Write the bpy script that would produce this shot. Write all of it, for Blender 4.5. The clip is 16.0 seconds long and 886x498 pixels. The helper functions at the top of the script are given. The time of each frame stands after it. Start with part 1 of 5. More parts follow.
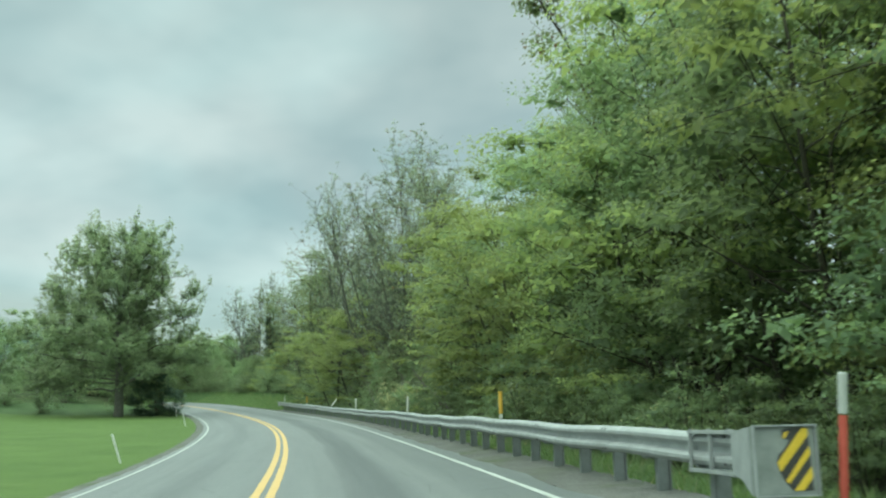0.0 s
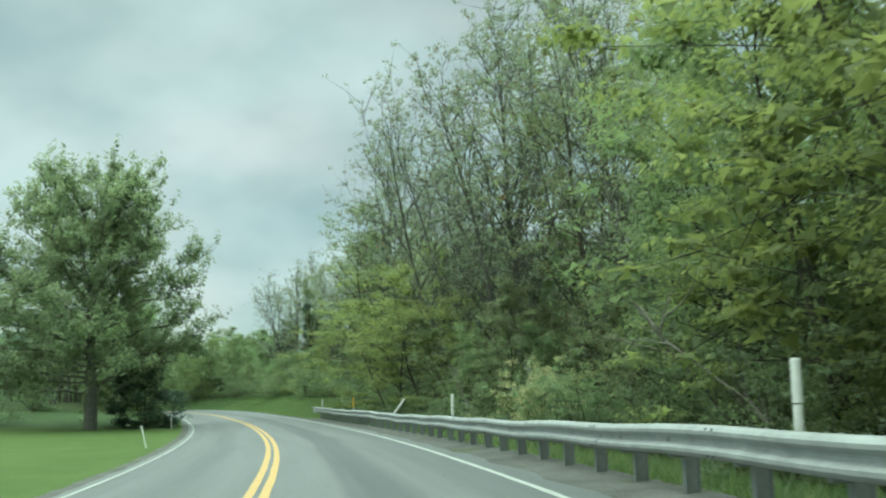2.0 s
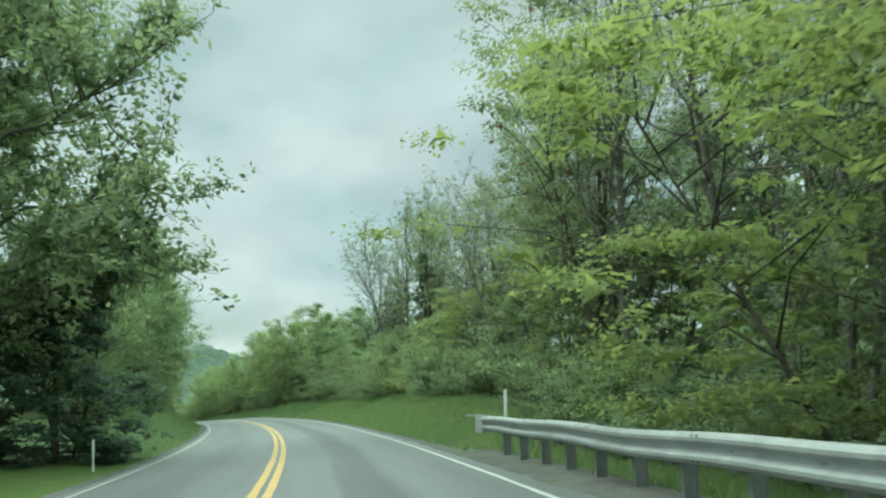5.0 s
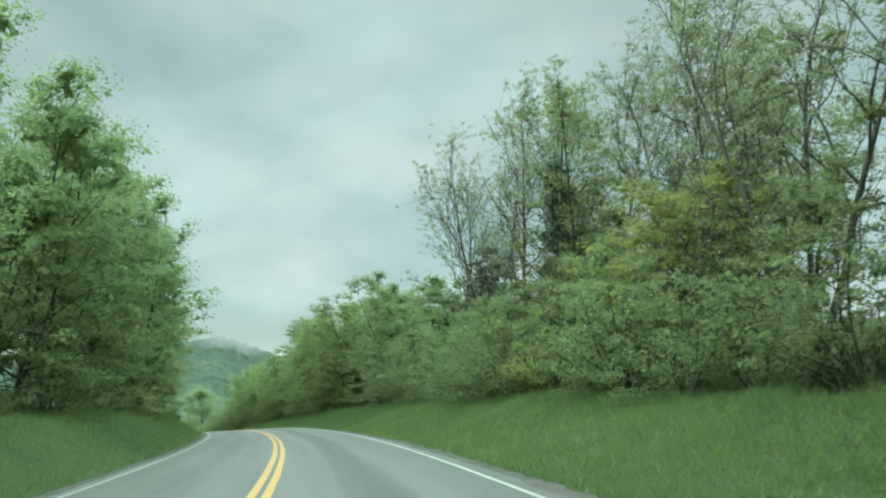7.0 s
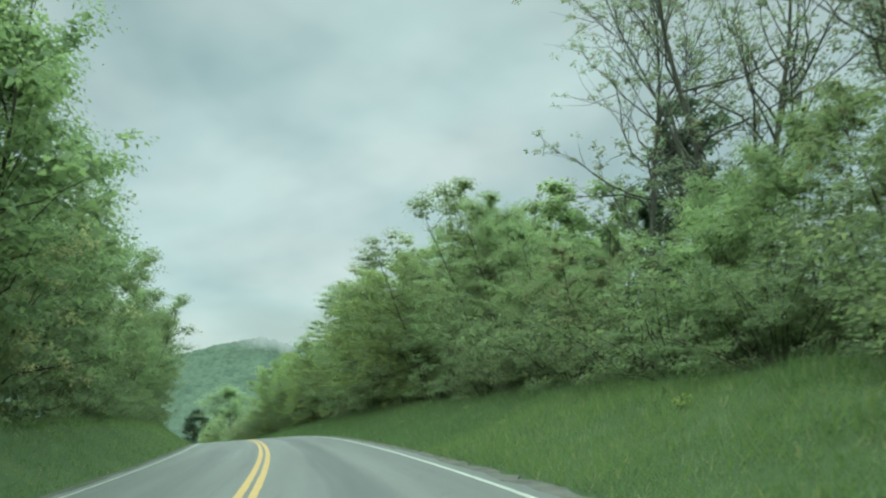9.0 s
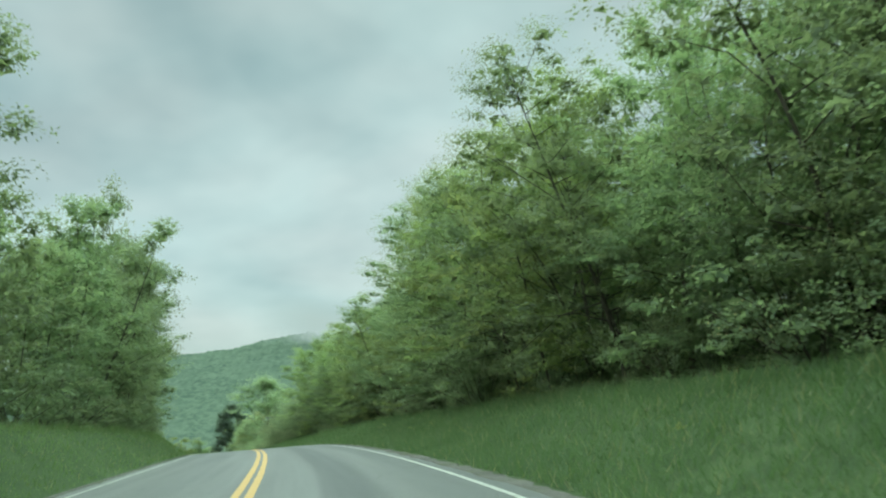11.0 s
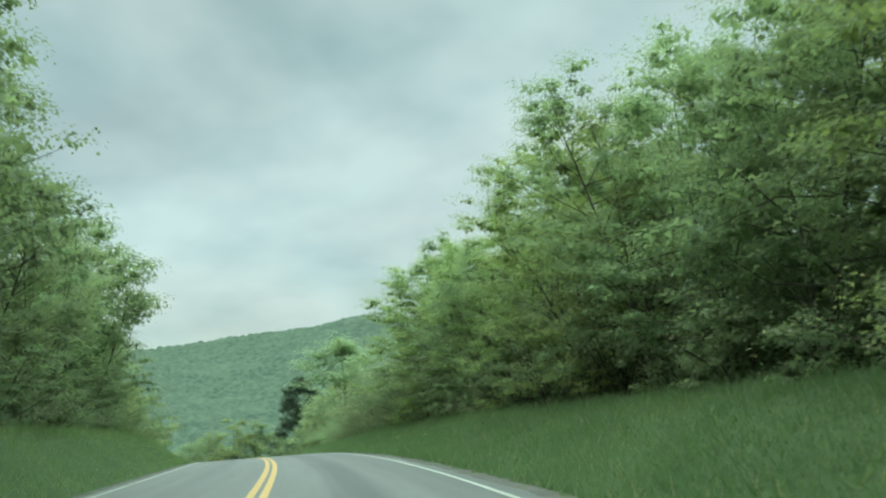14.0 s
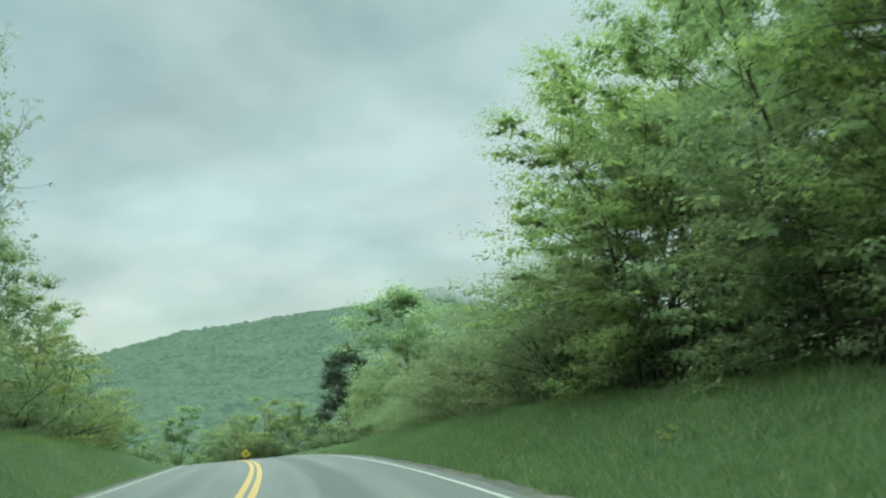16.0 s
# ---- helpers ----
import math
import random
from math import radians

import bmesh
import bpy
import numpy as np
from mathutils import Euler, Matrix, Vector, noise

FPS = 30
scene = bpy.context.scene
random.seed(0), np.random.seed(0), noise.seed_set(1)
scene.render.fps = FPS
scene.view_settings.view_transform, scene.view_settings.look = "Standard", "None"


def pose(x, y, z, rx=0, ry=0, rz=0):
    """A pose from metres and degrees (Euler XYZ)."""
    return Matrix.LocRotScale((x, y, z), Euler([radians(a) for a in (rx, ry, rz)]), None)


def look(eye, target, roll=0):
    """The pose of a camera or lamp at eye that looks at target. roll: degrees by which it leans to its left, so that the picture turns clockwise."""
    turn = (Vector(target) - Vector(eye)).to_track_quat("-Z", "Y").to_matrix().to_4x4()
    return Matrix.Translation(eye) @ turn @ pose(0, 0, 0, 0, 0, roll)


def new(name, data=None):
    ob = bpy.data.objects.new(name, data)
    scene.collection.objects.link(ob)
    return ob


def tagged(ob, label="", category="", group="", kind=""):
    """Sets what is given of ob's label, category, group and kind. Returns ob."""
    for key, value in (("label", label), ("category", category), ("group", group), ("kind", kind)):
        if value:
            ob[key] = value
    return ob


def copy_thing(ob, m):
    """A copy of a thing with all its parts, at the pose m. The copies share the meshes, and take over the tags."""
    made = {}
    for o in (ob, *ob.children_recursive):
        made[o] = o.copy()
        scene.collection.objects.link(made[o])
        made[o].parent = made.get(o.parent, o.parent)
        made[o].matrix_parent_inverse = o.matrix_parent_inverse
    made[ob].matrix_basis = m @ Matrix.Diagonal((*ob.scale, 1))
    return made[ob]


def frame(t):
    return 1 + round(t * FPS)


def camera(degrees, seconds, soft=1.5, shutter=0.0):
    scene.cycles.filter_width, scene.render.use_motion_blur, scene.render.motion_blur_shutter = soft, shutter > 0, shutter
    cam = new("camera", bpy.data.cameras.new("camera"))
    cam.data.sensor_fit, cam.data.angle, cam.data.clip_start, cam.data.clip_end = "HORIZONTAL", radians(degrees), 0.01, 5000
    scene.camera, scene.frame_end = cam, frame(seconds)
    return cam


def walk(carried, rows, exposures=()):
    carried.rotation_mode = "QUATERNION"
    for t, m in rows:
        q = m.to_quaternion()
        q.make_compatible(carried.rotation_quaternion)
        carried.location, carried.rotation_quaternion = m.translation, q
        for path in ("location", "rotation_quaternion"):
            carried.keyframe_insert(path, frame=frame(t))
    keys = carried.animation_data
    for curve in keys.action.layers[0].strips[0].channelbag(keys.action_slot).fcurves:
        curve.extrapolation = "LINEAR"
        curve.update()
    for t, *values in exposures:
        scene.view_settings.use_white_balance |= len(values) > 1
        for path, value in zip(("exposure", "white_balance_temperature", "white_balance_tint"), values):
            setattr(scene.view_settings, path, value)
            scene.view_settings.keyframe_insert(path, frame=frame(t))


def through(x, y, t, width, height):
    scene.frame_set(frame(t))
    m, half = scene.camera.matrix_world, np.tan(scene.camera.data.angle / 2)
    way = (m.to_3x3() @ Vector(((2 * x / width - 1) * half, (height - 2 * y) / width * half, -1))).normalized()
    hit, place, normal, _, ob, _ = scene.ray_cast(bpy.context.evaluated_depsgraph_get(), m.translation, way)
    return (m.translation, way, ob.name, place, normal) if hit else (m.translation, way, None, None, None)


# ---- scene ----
# ---- camera ----
cam = camera(47.3, 16.0, soft=2.2, shutter=0.12)
PATH = [
    (0, (0.948, 0.139, 1.220), (0.859, 2.108, 1.559), -1.28),
    (0.5, (-0.235, 7.790, 1.328), (-0.349, 9.757, 1.669), -1.47),
    (1, (-1.523, 15.418, 1.440), (-1.662, 17.384, 1.783), -1.51),
    (1.5, (-2.910, 23.024, 1.578), (-3.071, 24.988, 1.924), -1.55),
    (2, (-4.396, 30.608, 1.742), (-4.579, 32.568, 2.096), -1.68),
    (2.5, (-5.980, 38.166, 1.933), (-6.190, 40.123, 2.290), -1.74),
    (3, (-7.678, 45.700, 2.142), (-7.920, 47.652, 2.503), -1.79),
    (3.5, (-9.515, 53.197, 2.356), (-9.793, 55.144, 2.720), -1.82),
    (4, (-11.489, 60.655, 2.574), (-11.803, 62.596, 2.938), -1.72),
    (4.5, (-13.614, 68.118, 2.797), (-13.963, 70.053, 3.165), -1.52),
    (5, (-15.885, 75.633, 3.032), (-16.268, 77.560, 3.405), -1.23),
    (5.5, (-18.285, 83.206, 3.279), (-18.701, 85.125, 3.659), -0.89),
    (6, (-20.818, 90.835, 3.541), (-21.263, 92.746, 3.927), -0.57),
    (6.5, (-23.486, 98.519, 3.818), (-23.958, 100.423, 4.208), -0.32),
    (7, (-26.295, 106.253, 4.109), (-26.789, 108.151, 4.502), -0.15),
    (7.5, (-29.246, 114.036, 4.414), (-29.760, 115.928, 4.808), -0.04),
    (8, (-32.344, 121.863, 4.735), (-32.876, 123.750, 5.130), -0.22),
    (8.5, (-35.566, 129.671, 5.063), (-36.117, 131.553, 5.456), -0.57),
    (9, (-38.885, 137.395, 5.380), (-39.455, 139.272, 5.770), -1.00),
    (9.5, (-42.301, 145.035, 5.684), (-42.890, 146.906, 6.072), -1.38),
    (10, (-45.809, 152.589, 5.974), (-46.419, 154.455, 6.359), -1.56),
    (10.5, (-49.402, 160.059, 6.252), (-50.034, 161.917, 6.635), -1.46),
    (11, (-53.070, 167.448, 6.517), (-53.728, 169.298, 6.900), -1.10),
    (11.5, (-56.812, 174.757, 6.770), (-57.498, 176.596, 7.153), -0.64),
    (12, (-60.626, 181.984, 7.010), (-61.339, 183.814, 7.391), -0.26),
    (12.5, (-64.522, 189.179, 7.221), (-65.261, 190.999, 7.597), -0.13),
    (13, (-68.524, 196.388, 7.399), (-69.288, 198.199, 7.766), -0.25),
    (13.5, (-72.633, 203.608, 7.544), (-73.420, 205.411, 7.901), -0.39),
    (14, (-76.855, 210.837, 7.654), (-77.662, 212.633, 8.001), -0.57),
    (14.5, (-81.200, 218.066, 7.724), (-82.025, 219.857, 8.061), -0.81),
    (15, (-85.670, 225.293, 7.753), (-86.512, 227.077, 8.081), -1.06),
    (15.5, (-90.266, 232.515, 7.742), (-91.129, 234.291, 8.060), -1.06),
    (16, (-95.006, 239.722, 7.686), (-95.894, 241.487, 7.994), -1.08),
]
EXPOSURES = [(0.0, -0.07), (4.0, 0.0), (8.5, -0.12), (10.0, -0.13), (13.0, -0.05), (16.0, -0.1)]
walk(cam, [(t, look(eye, target, roll)) for t, eye, target, roll in PATH], EXPOSURES)

# ---- sky and sun ----
SUN_ELEV, SUN_AZ = 55.0, 222.0


def build_world():
    world = bpy.data.worlds.new("overcast_sky")
    scene.world = world
    world.use_nodes = True
    nt = world.node_tree
    nt.nodes.clear()
    nd, ln = nt.nodes.new, nt.links.new
    out = nd("ShaderNodeOutputWorld")
    sky = nd("ShaderNodeTexSky")
    sky.sky_type, sky.sun_disc = "NISHITA", False
    sky.sun_elevation, sky.sun_rotation = radians(SUN_ELEV), radians(SUN_AZ)
    bg_sky = nd("ShaderNodeBackground")
    bg_sky.inputs["Strength"].default_value = 0.05
    ln(sky.outputs[0], bg_sky.inputs["Color"])
    # cloud deck: noise on a plane high above, so that it shrinks towards the horizon
    tc, sep = nd("ShaderNodeTexCoord"), nd("ShaderNodeSeparateXYZ")
    ln(tc.outputs["Generated"], sep.inputs[0])
    up = nd("ShaderNodeMath")
    up.operation = "MAXIMUM"
    up.inputs[1].default_value = 0.0
    ln(sep.outputs["Z"], up.inputs[0])
    lift = nd("ShaderNodeMath")
    lift.operation = "ADD"
    lift.inputs[1].default_value = 0.4
    ln(up.outputs[0], lift.inputs[0])
    div = nd("ShaderNodeVectorMath")
    div.operation = "DIVIDE"
    comb = nd("ShaderNodeCombineXYZ")
    for k in range(3):
        ln(lift.outputs[0], comb.inputs[k])
    ln(tc.outputs["Generated"], div.inputs[0])
    ln(comb.outputs[0], div.inputs[1])
    big, small = nd("ShaderNodeTexNoise"), nd("ShaderNodeTexNoise")
    big.inputs["Scale"].default_value, big.inputs["Detail"].default_value = 2.0, 4.0
    big.inputs["Roughness"].default_value = 0.45
    big.inputs["Distortion"].default_value = 0.3
    small.inputs["Scale"].default_value, small.inputs["Detail"].default_value = 4.5, 3.0
    ln(div.outputs[0], big.inputs["Vector"])
    ln(div.outputs[0], small.inputs["Vector"])
    mix = nd("ShaderNodeMix")
    mix.inputs[0].default_value = 0.3
    ln(big.outputs["Fac"], mix.inputs[2])
    ln(small.outputs["Fac"], mix.inputs[3])
    ramp = nd("ShaderNodeValToRGB")
    ramp.color_ramp.elements[0].position, ramp.color_ramp.elements[0].color = 0.40, (0.315, 0.437, 0.372, 1)
    ramp.color_ramp.elements[1].position, ramp.color_ramp.elements[1].color = 0.605, (0.585, 0.71, 0.618, 1)
    ln(mix.outputs[0], ramp.inputs[0])
    # the deck drifts between a greenish and a warmer grey
    tone = nd("ShaderNodeTexNoise")
    tone.inputs["Scale"].default_value, tone.inputs["Detail"].default_value = 2.7, 2.0
    ln(div.outputs[0], tone.inputs["Vector"])
    hue = nd("ShaderNodeValToRGB")
    hue.color_ramp.elements[0].position, hue.color_ramp.elements[0].color = 0.38, (0.92, 1.0, 1.0, 1)
    hue.color_ramp.elements[1].position, hue.color_ramp.elements[1].color = 0.62, (1.03, 1.0, 0.985, 1)
    ln(tone.outputs["Fac"], hue.inputs[0])
    tint = nd("ShaderNodeMix")
    tint.data_type, tint.blend_type = "RGBA", "MULTIPLY"
    tint.inputs[0].default_value = 1.0
    ln(ramp.outputs[0], tint.inputs[6])
    ln(hue.outputs[0], tint.inputs[7])
    # the unseen sky overhead is raised over six times the horizon, as added light
    grade = nd("ShaderNodeMapRange")
    grade.inputs["From Min"].default_value, grade.inputs["From Max"].default_value = 0.42, 0.75
    grade.inputs["To Min"].default_value, grade.inputs["To Max"].default_value = 0.93, 6.1
    grade.interpolation_type = "SMOOTHSTEP"
    ln(sep.outputs["Z"], grade.inputs["Value"])
    bg_cloud = nd("ShaderNodeBackground")
    ln(tint.outputs[2], bg_cloud.inputs["Color"])
    ln(grade.outputs[0], bg_cloud.inputs["Strength"])
    add = nd("ShaderNodeAddShader")
    ln(bg_cloud.outputs[0], add.inputs[0])
    ln(bg_sky.outputs[0], add.inputs[1])
    ln(add.outputs[0], out.inputs["Surface"])
    sun = new("sun", bpy.data.lights.new("sun", "SUN"))
    sun.data.energy, sun.data.angle, sun.data.color = 0.5, radians(30), (1.0, 0.95, 0.84)
    a, e = radians(SUN_AZ), radians(SUN_ELEV)
    way = Vector((math.sin(a) * math.cos(e), math.cos(a) * math.cos(e), math.sin(e)))
    sun.matrix_world = look(way * 200, (0, 0, 0))


build_world()

# ---- materials ----


class Nodes:
    """A small wrapper that builds one node material."""

    def __init__(self, name):
        self.mat = bpy.data.materials.new(name)
        self.mat.use_nodes = True
        self.nt = self.mat.node_tree
        self.bsdf = self.nt.nodes["Principled BSDF"]
        self.out = self.nt.nodes["Material Output"]

    def add(self, kind, **values):
        n = self.nt.nodes.new(kind)
        for key, v in values.items():
            n.inputs[key.replace("_", " ")].default_value = v
        return n

    def link(self, a, b):
        self.nt.links.new(a, b)

    def noise(self, scale, detail=3.0, coord="Object", stretch=None, rough=0.5):
        tc = self.nt.nodes.new("ShaderNodeTexCoord")
        vec = tc.outputs[coord]
        if stretch:
            mp = self.nt.nodes.new("ShaderNodeMapping")
            mp.inputs["Scale"].default_value = stretch
            self.link(vec, mp.inputs["Vector"])
            vec = mp.outputs[0]
        n = self.add("ShaderNodeTexNoise", Scale=scale, Detail=detail, Roughness=rough)
        self.link(vec, n.inputs["Vector"])
        return n.outputs["Fac"]

    def ramp(self, fac, *stops):
        r = self.nt.nodes.new("ShaderNodeValToRGB")
        els = r.color_ramp.elements
        while len(els) < len(stops):
            els.new(0.5)
        for el, (pos, col) in zip(els, stops):
            el.position, el.color = pos, (*col, 1) if len(col) == 3 else col
        self.link(fac, r.inputs[0])
        return r.outputs[0]

    def mix(self, fac, a, b, blend="MIX"):
        m = self.nt.nodes.new("ShaderNodeMix")
        m.data_type, m.blend_type = "RGBA", blend
        for k, v in ((0, fac), (6, a), (7, b)):
            if hasattr(v, "is_linked"):
                self.link(v, m.inputs[k])
            elif k == 0:
                m.inputs[0].default_value = v
            else:
                m.inputs[k].default_value = (*v, 1)
        return m.outputs[2]

    def math(self, op, a, b=0.0, c=0.0):
        m = self.nt.nodes.new("ShaderNodeMath")
        m.operation = op
        for k, v in enumerate((a, b, c)):
            if hasattr(v, "is_linked"):
                self.link(v, m.inputs[k])
            else:
                m.inputs[k].default_value = v
        return m.outputs[0]

    def bump(self, height, strength=0.3, distance=0.02):
        b = self.add("ShaderNodeBump", Strength=strength, Distance=distance)
        self.link(height, b.inputs["Height"])
        self.link(b.outputs[0], self.bsdf.inputs["Normal"])

    def colour(self, c):
        self.link(c, self.bsdf.inputs["Base Color"])

    def set(self, rough=0.7, metal=0.0, spec=0.5):
        self.bsdf.inputs["Roughness"].default_value = rough
        self.bsdf.inputs["Metallic"].default_value = metal
        self.bsdf.inputs["Specular IOR Level"].default_value = spec
        return self


def leaf_material(name, dark, light, dry=None, through=0.5):
    n = Nodes(name)
    geo = n.nt.nodes.new("ShaderNodeNewGeometry")
    info = n.nt.nodes.new("ShaderNodeObjectInfo")
    fac = n.math("ADD", n.math("MULTIPLY", geo.outputs["Random Per Island"], 0.25), n.math("MULTIPLY", n.noise(0.45, 2.0), 0.75))
    c = n.ramp(fac, (0.1, dark), (0.8, light))
    if dry:
        c = n.mix(n.math("GREATER_THAN", geo.outputs["Random Per Island"], 0.93), c, dry)
    hue = n.add("ShaderNodeHueSaturation")
    n.link(n.math("MULTIPLY_ADD", info.outputs["Random"], 0.028, 0.487), hue.inputs["Hue"])
    n.link(n.math("MULTIPLY_ADD", info.outputs["Random"], 0.3, 0.8), hue.inputs["Value"])
    n.link(c, hue.inputs["Color"])
    n.colour(hue.outputs[0])
    n.set(0.55, 0, 0.35)
    tr = n.add("ShaderNodeBsdfTranslucent")
    n.link(n.mix(1.0, hue.outputs[0], (1.9, 1.8, 1.45), "MULTIPLY"), tr.inputs["Color"])
    m = n.add("ShaderNodeMixShader", Fac=through)
    n.link(n.bsdf.outputs[0], m.inputs[1])
    n.link(tr.outputs[0], m.inputs[2])
    n.link(m.outputs[0], n.out.inputs["Surface"])
    return n.mat


def bark_material(name, dark, light):
    n = Nodes(name)
    c = n.ramp(n.noise(3.0, 4, stretch=(6, 6, 1)), (0.3, dark), (0.7, light))
    c = n.mix(n.math("MULTIPLY", n.noise(1.1), 0.4), c, (0.07, 0.09, 0.05))
    n.colour(c)
    n.set(0.9, 0, 0.2)
    n.bump(n.noise(7.0, 4, stretch=(5, 5, 1)), 0.6, 0.03)
    return n.mat


def grass_material(name, dark, mid, dry, dry_at=0.62):
    n = Nodes(name)
    c = n.ramp(n.noise(0.35, 4, rough=0.6), (0.3, dark), (0.7, mid))
    c = n.mix(n.math("MULTIPLY", n.noise(5.0, 5, rough=0.7), 0.6), c, tuple(0.6 * v for v in dark))
    dryness = n.ramp(n.noise(0.16, 5, rough=0.65), (dry_at, (0, 0, 0)), (dry_at + 0.2, (0.7, 0.7, 0.7)))
    c = n.mix(dryness, c, dry)
    n.colour(c)
    n.set(0.9, 0, 0.15)
    n.bump(n.noise(22.0, 5), 0.7, 0.06)
    return n.mat


def asphalt_material():
    n = Nodes("asphalt")
    uv = n.nt.nodes.new("ShaderNodeUVMap")
    sep = n.nt.nodes.new("ShaderNodeSeparateXYZ")
    n.link(uv.outputs[0], sep.inputs[0])
    across = sep.outputs["X"]
    grain = n.ramp(n.noise(60, 3), (0.3, (0.098, 0.108, 0.11)), (0.7, (0.138, 0.149, 0.15)))
    broad = n.ramp(n.noise(1.0, 4, "UV", (1.6, 0.045, 1), 0.55), (0.3, (0.86, 0.86, 0.86)), (0.7, (1.16, 1.16, 1.16)))
    c = n.mix(1.0, grain, broad, "MULTIPLY")
    # polished wheel tracks lighter, the oil strip between them darker
    wob = n.math("MULTIPLY_ADD", n.noise(0.07, 2), 0.5, -0.25)
    x = n.math("ADD", across, wob)
    d = n.math("ABSOLUTE", n.math("SUBTRACT", n.math("ABSOLUTE", x), 1.68))
    side = n.math("MULTIPLY_ADD", n.math("GREATER_THAN", x, 0.0), 0.6, 0.4)
    oil = n.ramp(d, (0.2, (1, 1, 1)), (0.55, (0, 0, 0)))
    oil = n.mix(side, (0.0, 0.0, 0.0), oil)
    patch = n.ramp(n.noise(1.0, 4, "UV", (1.2, 0.06, 1), 0.55), (0.3, (0.7, 0.7, 0.7)), (0.65, (1.0, 1.0, 1.0)))
    c = n.mix(n.mix(1.0, oil, patch, "MULTIPLY"), c, (0.056, 0.066, 0.07))
    # a darker sealed strip towards the outer edge of the right-hand lane
    edge = n.ramp(n.math("SUBTRACT", x, 2.55), (0.0, (0, 0, 0)), (0.35, (0.75, 0.75, 0.75)))
    c = n.mix(edge, c, (0.088, 0.1, 0.104))
    # tyre rubber laid down in a narrow streak
    streak = n.ramp(n.math("ABSOLUTE", n.math("SUBTRACT", x, 1.28)), (0.03, (0.5, 0.5, 0.5)), (0.14, (0, 0, 0)))
    c = n.mix(n.mix(1.0, streak, patch, "MULTIPLY"), c, (0.05, 0.056, 0.06))
    # cracks
    crack = n.add("ShaderNodeTexVoronoi", Scale=0.7)
    crack.feature = "DISTANCE_TO_EDGE"
    tc = n.nt.nodes.new("ShaderNodeTexCoord")
    n.link(tc.outputs["Object"], crack.inputs["Vector"])
    line = n.ramp(crack.outputs["Distance"], (0.0, (0.5, 0.5, 0.5)), (0.012, (0, 0, 0)))
    c = n.mix(line, c, (0.04, 0.045, 0.047))
    n.colour(c)
    n.set(0.52, 0, 0.5)
    n.link(n.math("MULTIPLY_ADD", n.noise(1.0, 3, "UV", (1.5, 0.04, 1)), 0.22, 0.44), n.bsdf.inputs["Roughness"])
    n.bump(n.noise(110, 3), 0.35, 0.006)
    return n.mat


def paint_material(name, colour, worn, at=0.58):
    n = Nodes(name)
    fac = n.ramp(n.noise(7.0, 6, rough=0.7), (at, (0, 0, 0)), (at + 0.12, (0.8, 0.8, 0.8)))
    c = n.mix(fac, n.mix(n.noise(1.5, 3), colour, tuple(0.82 * v for v in colour)), worn)
    n.colour(c)
    n.set(0.6)
    n.bump(n.noise(90, 2), 0.3, 0.004)
    return n.mat


def gravel_material():
    n = Nodes("gravel")
    v = n.add("ShaderNodeTexVoronoi", Scale=26.0)
    tc = n.nt.nodes.new("ShaderNodeTexCoord")
    n.link(tc.outputs["Object"], v.inputs["Vector"])
    c = n.ramp(n.noise(1.2, 5, rough=0.65), (0.3, (0.085, 0.088, 0.08)), (0.7, (0.2, 0.2, 0.185)))
    c = n.mix(0.35, c, n.ramp(v.outputs["Distance"], (0.0, (0.25, 0.25, 0.24)), (0.6, (0.06, 0.06, 0.055))))
    c = n.mix(n.ramp(n.noise(0.7, 4), (0.52, (0, 0, 0)), (0.7, (0.8, 0.8, 0.8))), c, (0.075, 0.1, 0.04))
    n.colour(c)
    n.set(0.92, 0, 0.2)
    n.bump(v.outputs["Distance"], 0.7, 0.03)
    return n.mat


def steel_material(name, base, rust=0.25):
    n = Nodes(name)
    c = n.ramp(n.noise(3.0, 6, rough=0.72), (0.3, tuple(0.66 * v for v in base)), (0.7, base))
    c = n.mix(n.ramp(n.noise(2.2, 6, rough=0.7), (0.6, (0, 0, 0)), (0.8, (rust, rust, rust))), c, (0.16, 0.12, 0.085))
    n.colour(c)
    n.set(0.55, 0.4, 0.4)
    n.link(n.math("MULTIPLY_ADD", n.noise(14.0, 4), 0.3, 0.44), n.bsdf.inputs["Roughness"])
    n.bump(n.noise(40, 3), 0.12, 0.004)
    return n.mat


def plain_material(name, a, b, rough=0.6, scale=6.0, metal=0.0):
    n = Nodes(name)
    n.colour(n.ramp(n.noise(scale, 5, rough=0.65), (0.3, a), (0.7, b)))
    n.set(rough, metal)
    n.bump(n.noise(scale * 8, 3), 0.15, 0.004)
    return n.mat


ASPHALT = asphalt_material()
YELLOW = paint_material("yellow_road_paint", (0.58, 0.365, 0.125), (0.24, 0.19, 0.1), 0.66)
WHITE = paint_material("white_road_paint", (0.46, 0.48, 0.455), (0.2, 0.21, 0.2), 0.55)
GRAVEL = gravel_material()
LAWN = grass_material("mown_lawn", (0.08, 0.132, 0.038), (0.115, 0.175, 0.052), (0.16, 0.19, 0.07))
ROUGH = grass_material("rough_grass", (0.054, 0.095, 0.04), (0.09, 0.14, 0.056), (0.125, 0.148, 0.075))
FLOOR = grass_material("woodland_floor", (0.035, 0.06, 0.02), (0.06, 0.085, 0.03), (0.09, 0.075, 0.045), 0.5)
STEEL = steel_material("galvanised_steel", (0.42, 0.45, 0.445))
EARTH = plain_material("reddish_earth", (0.04, 0.038, 0.022), (0.13, 0.085, 0.045), 0.95, 2.5)
STEEL_DARK = steel_material("weathered_post_steel", (0.25, 0.275, 0.27), 0.4)
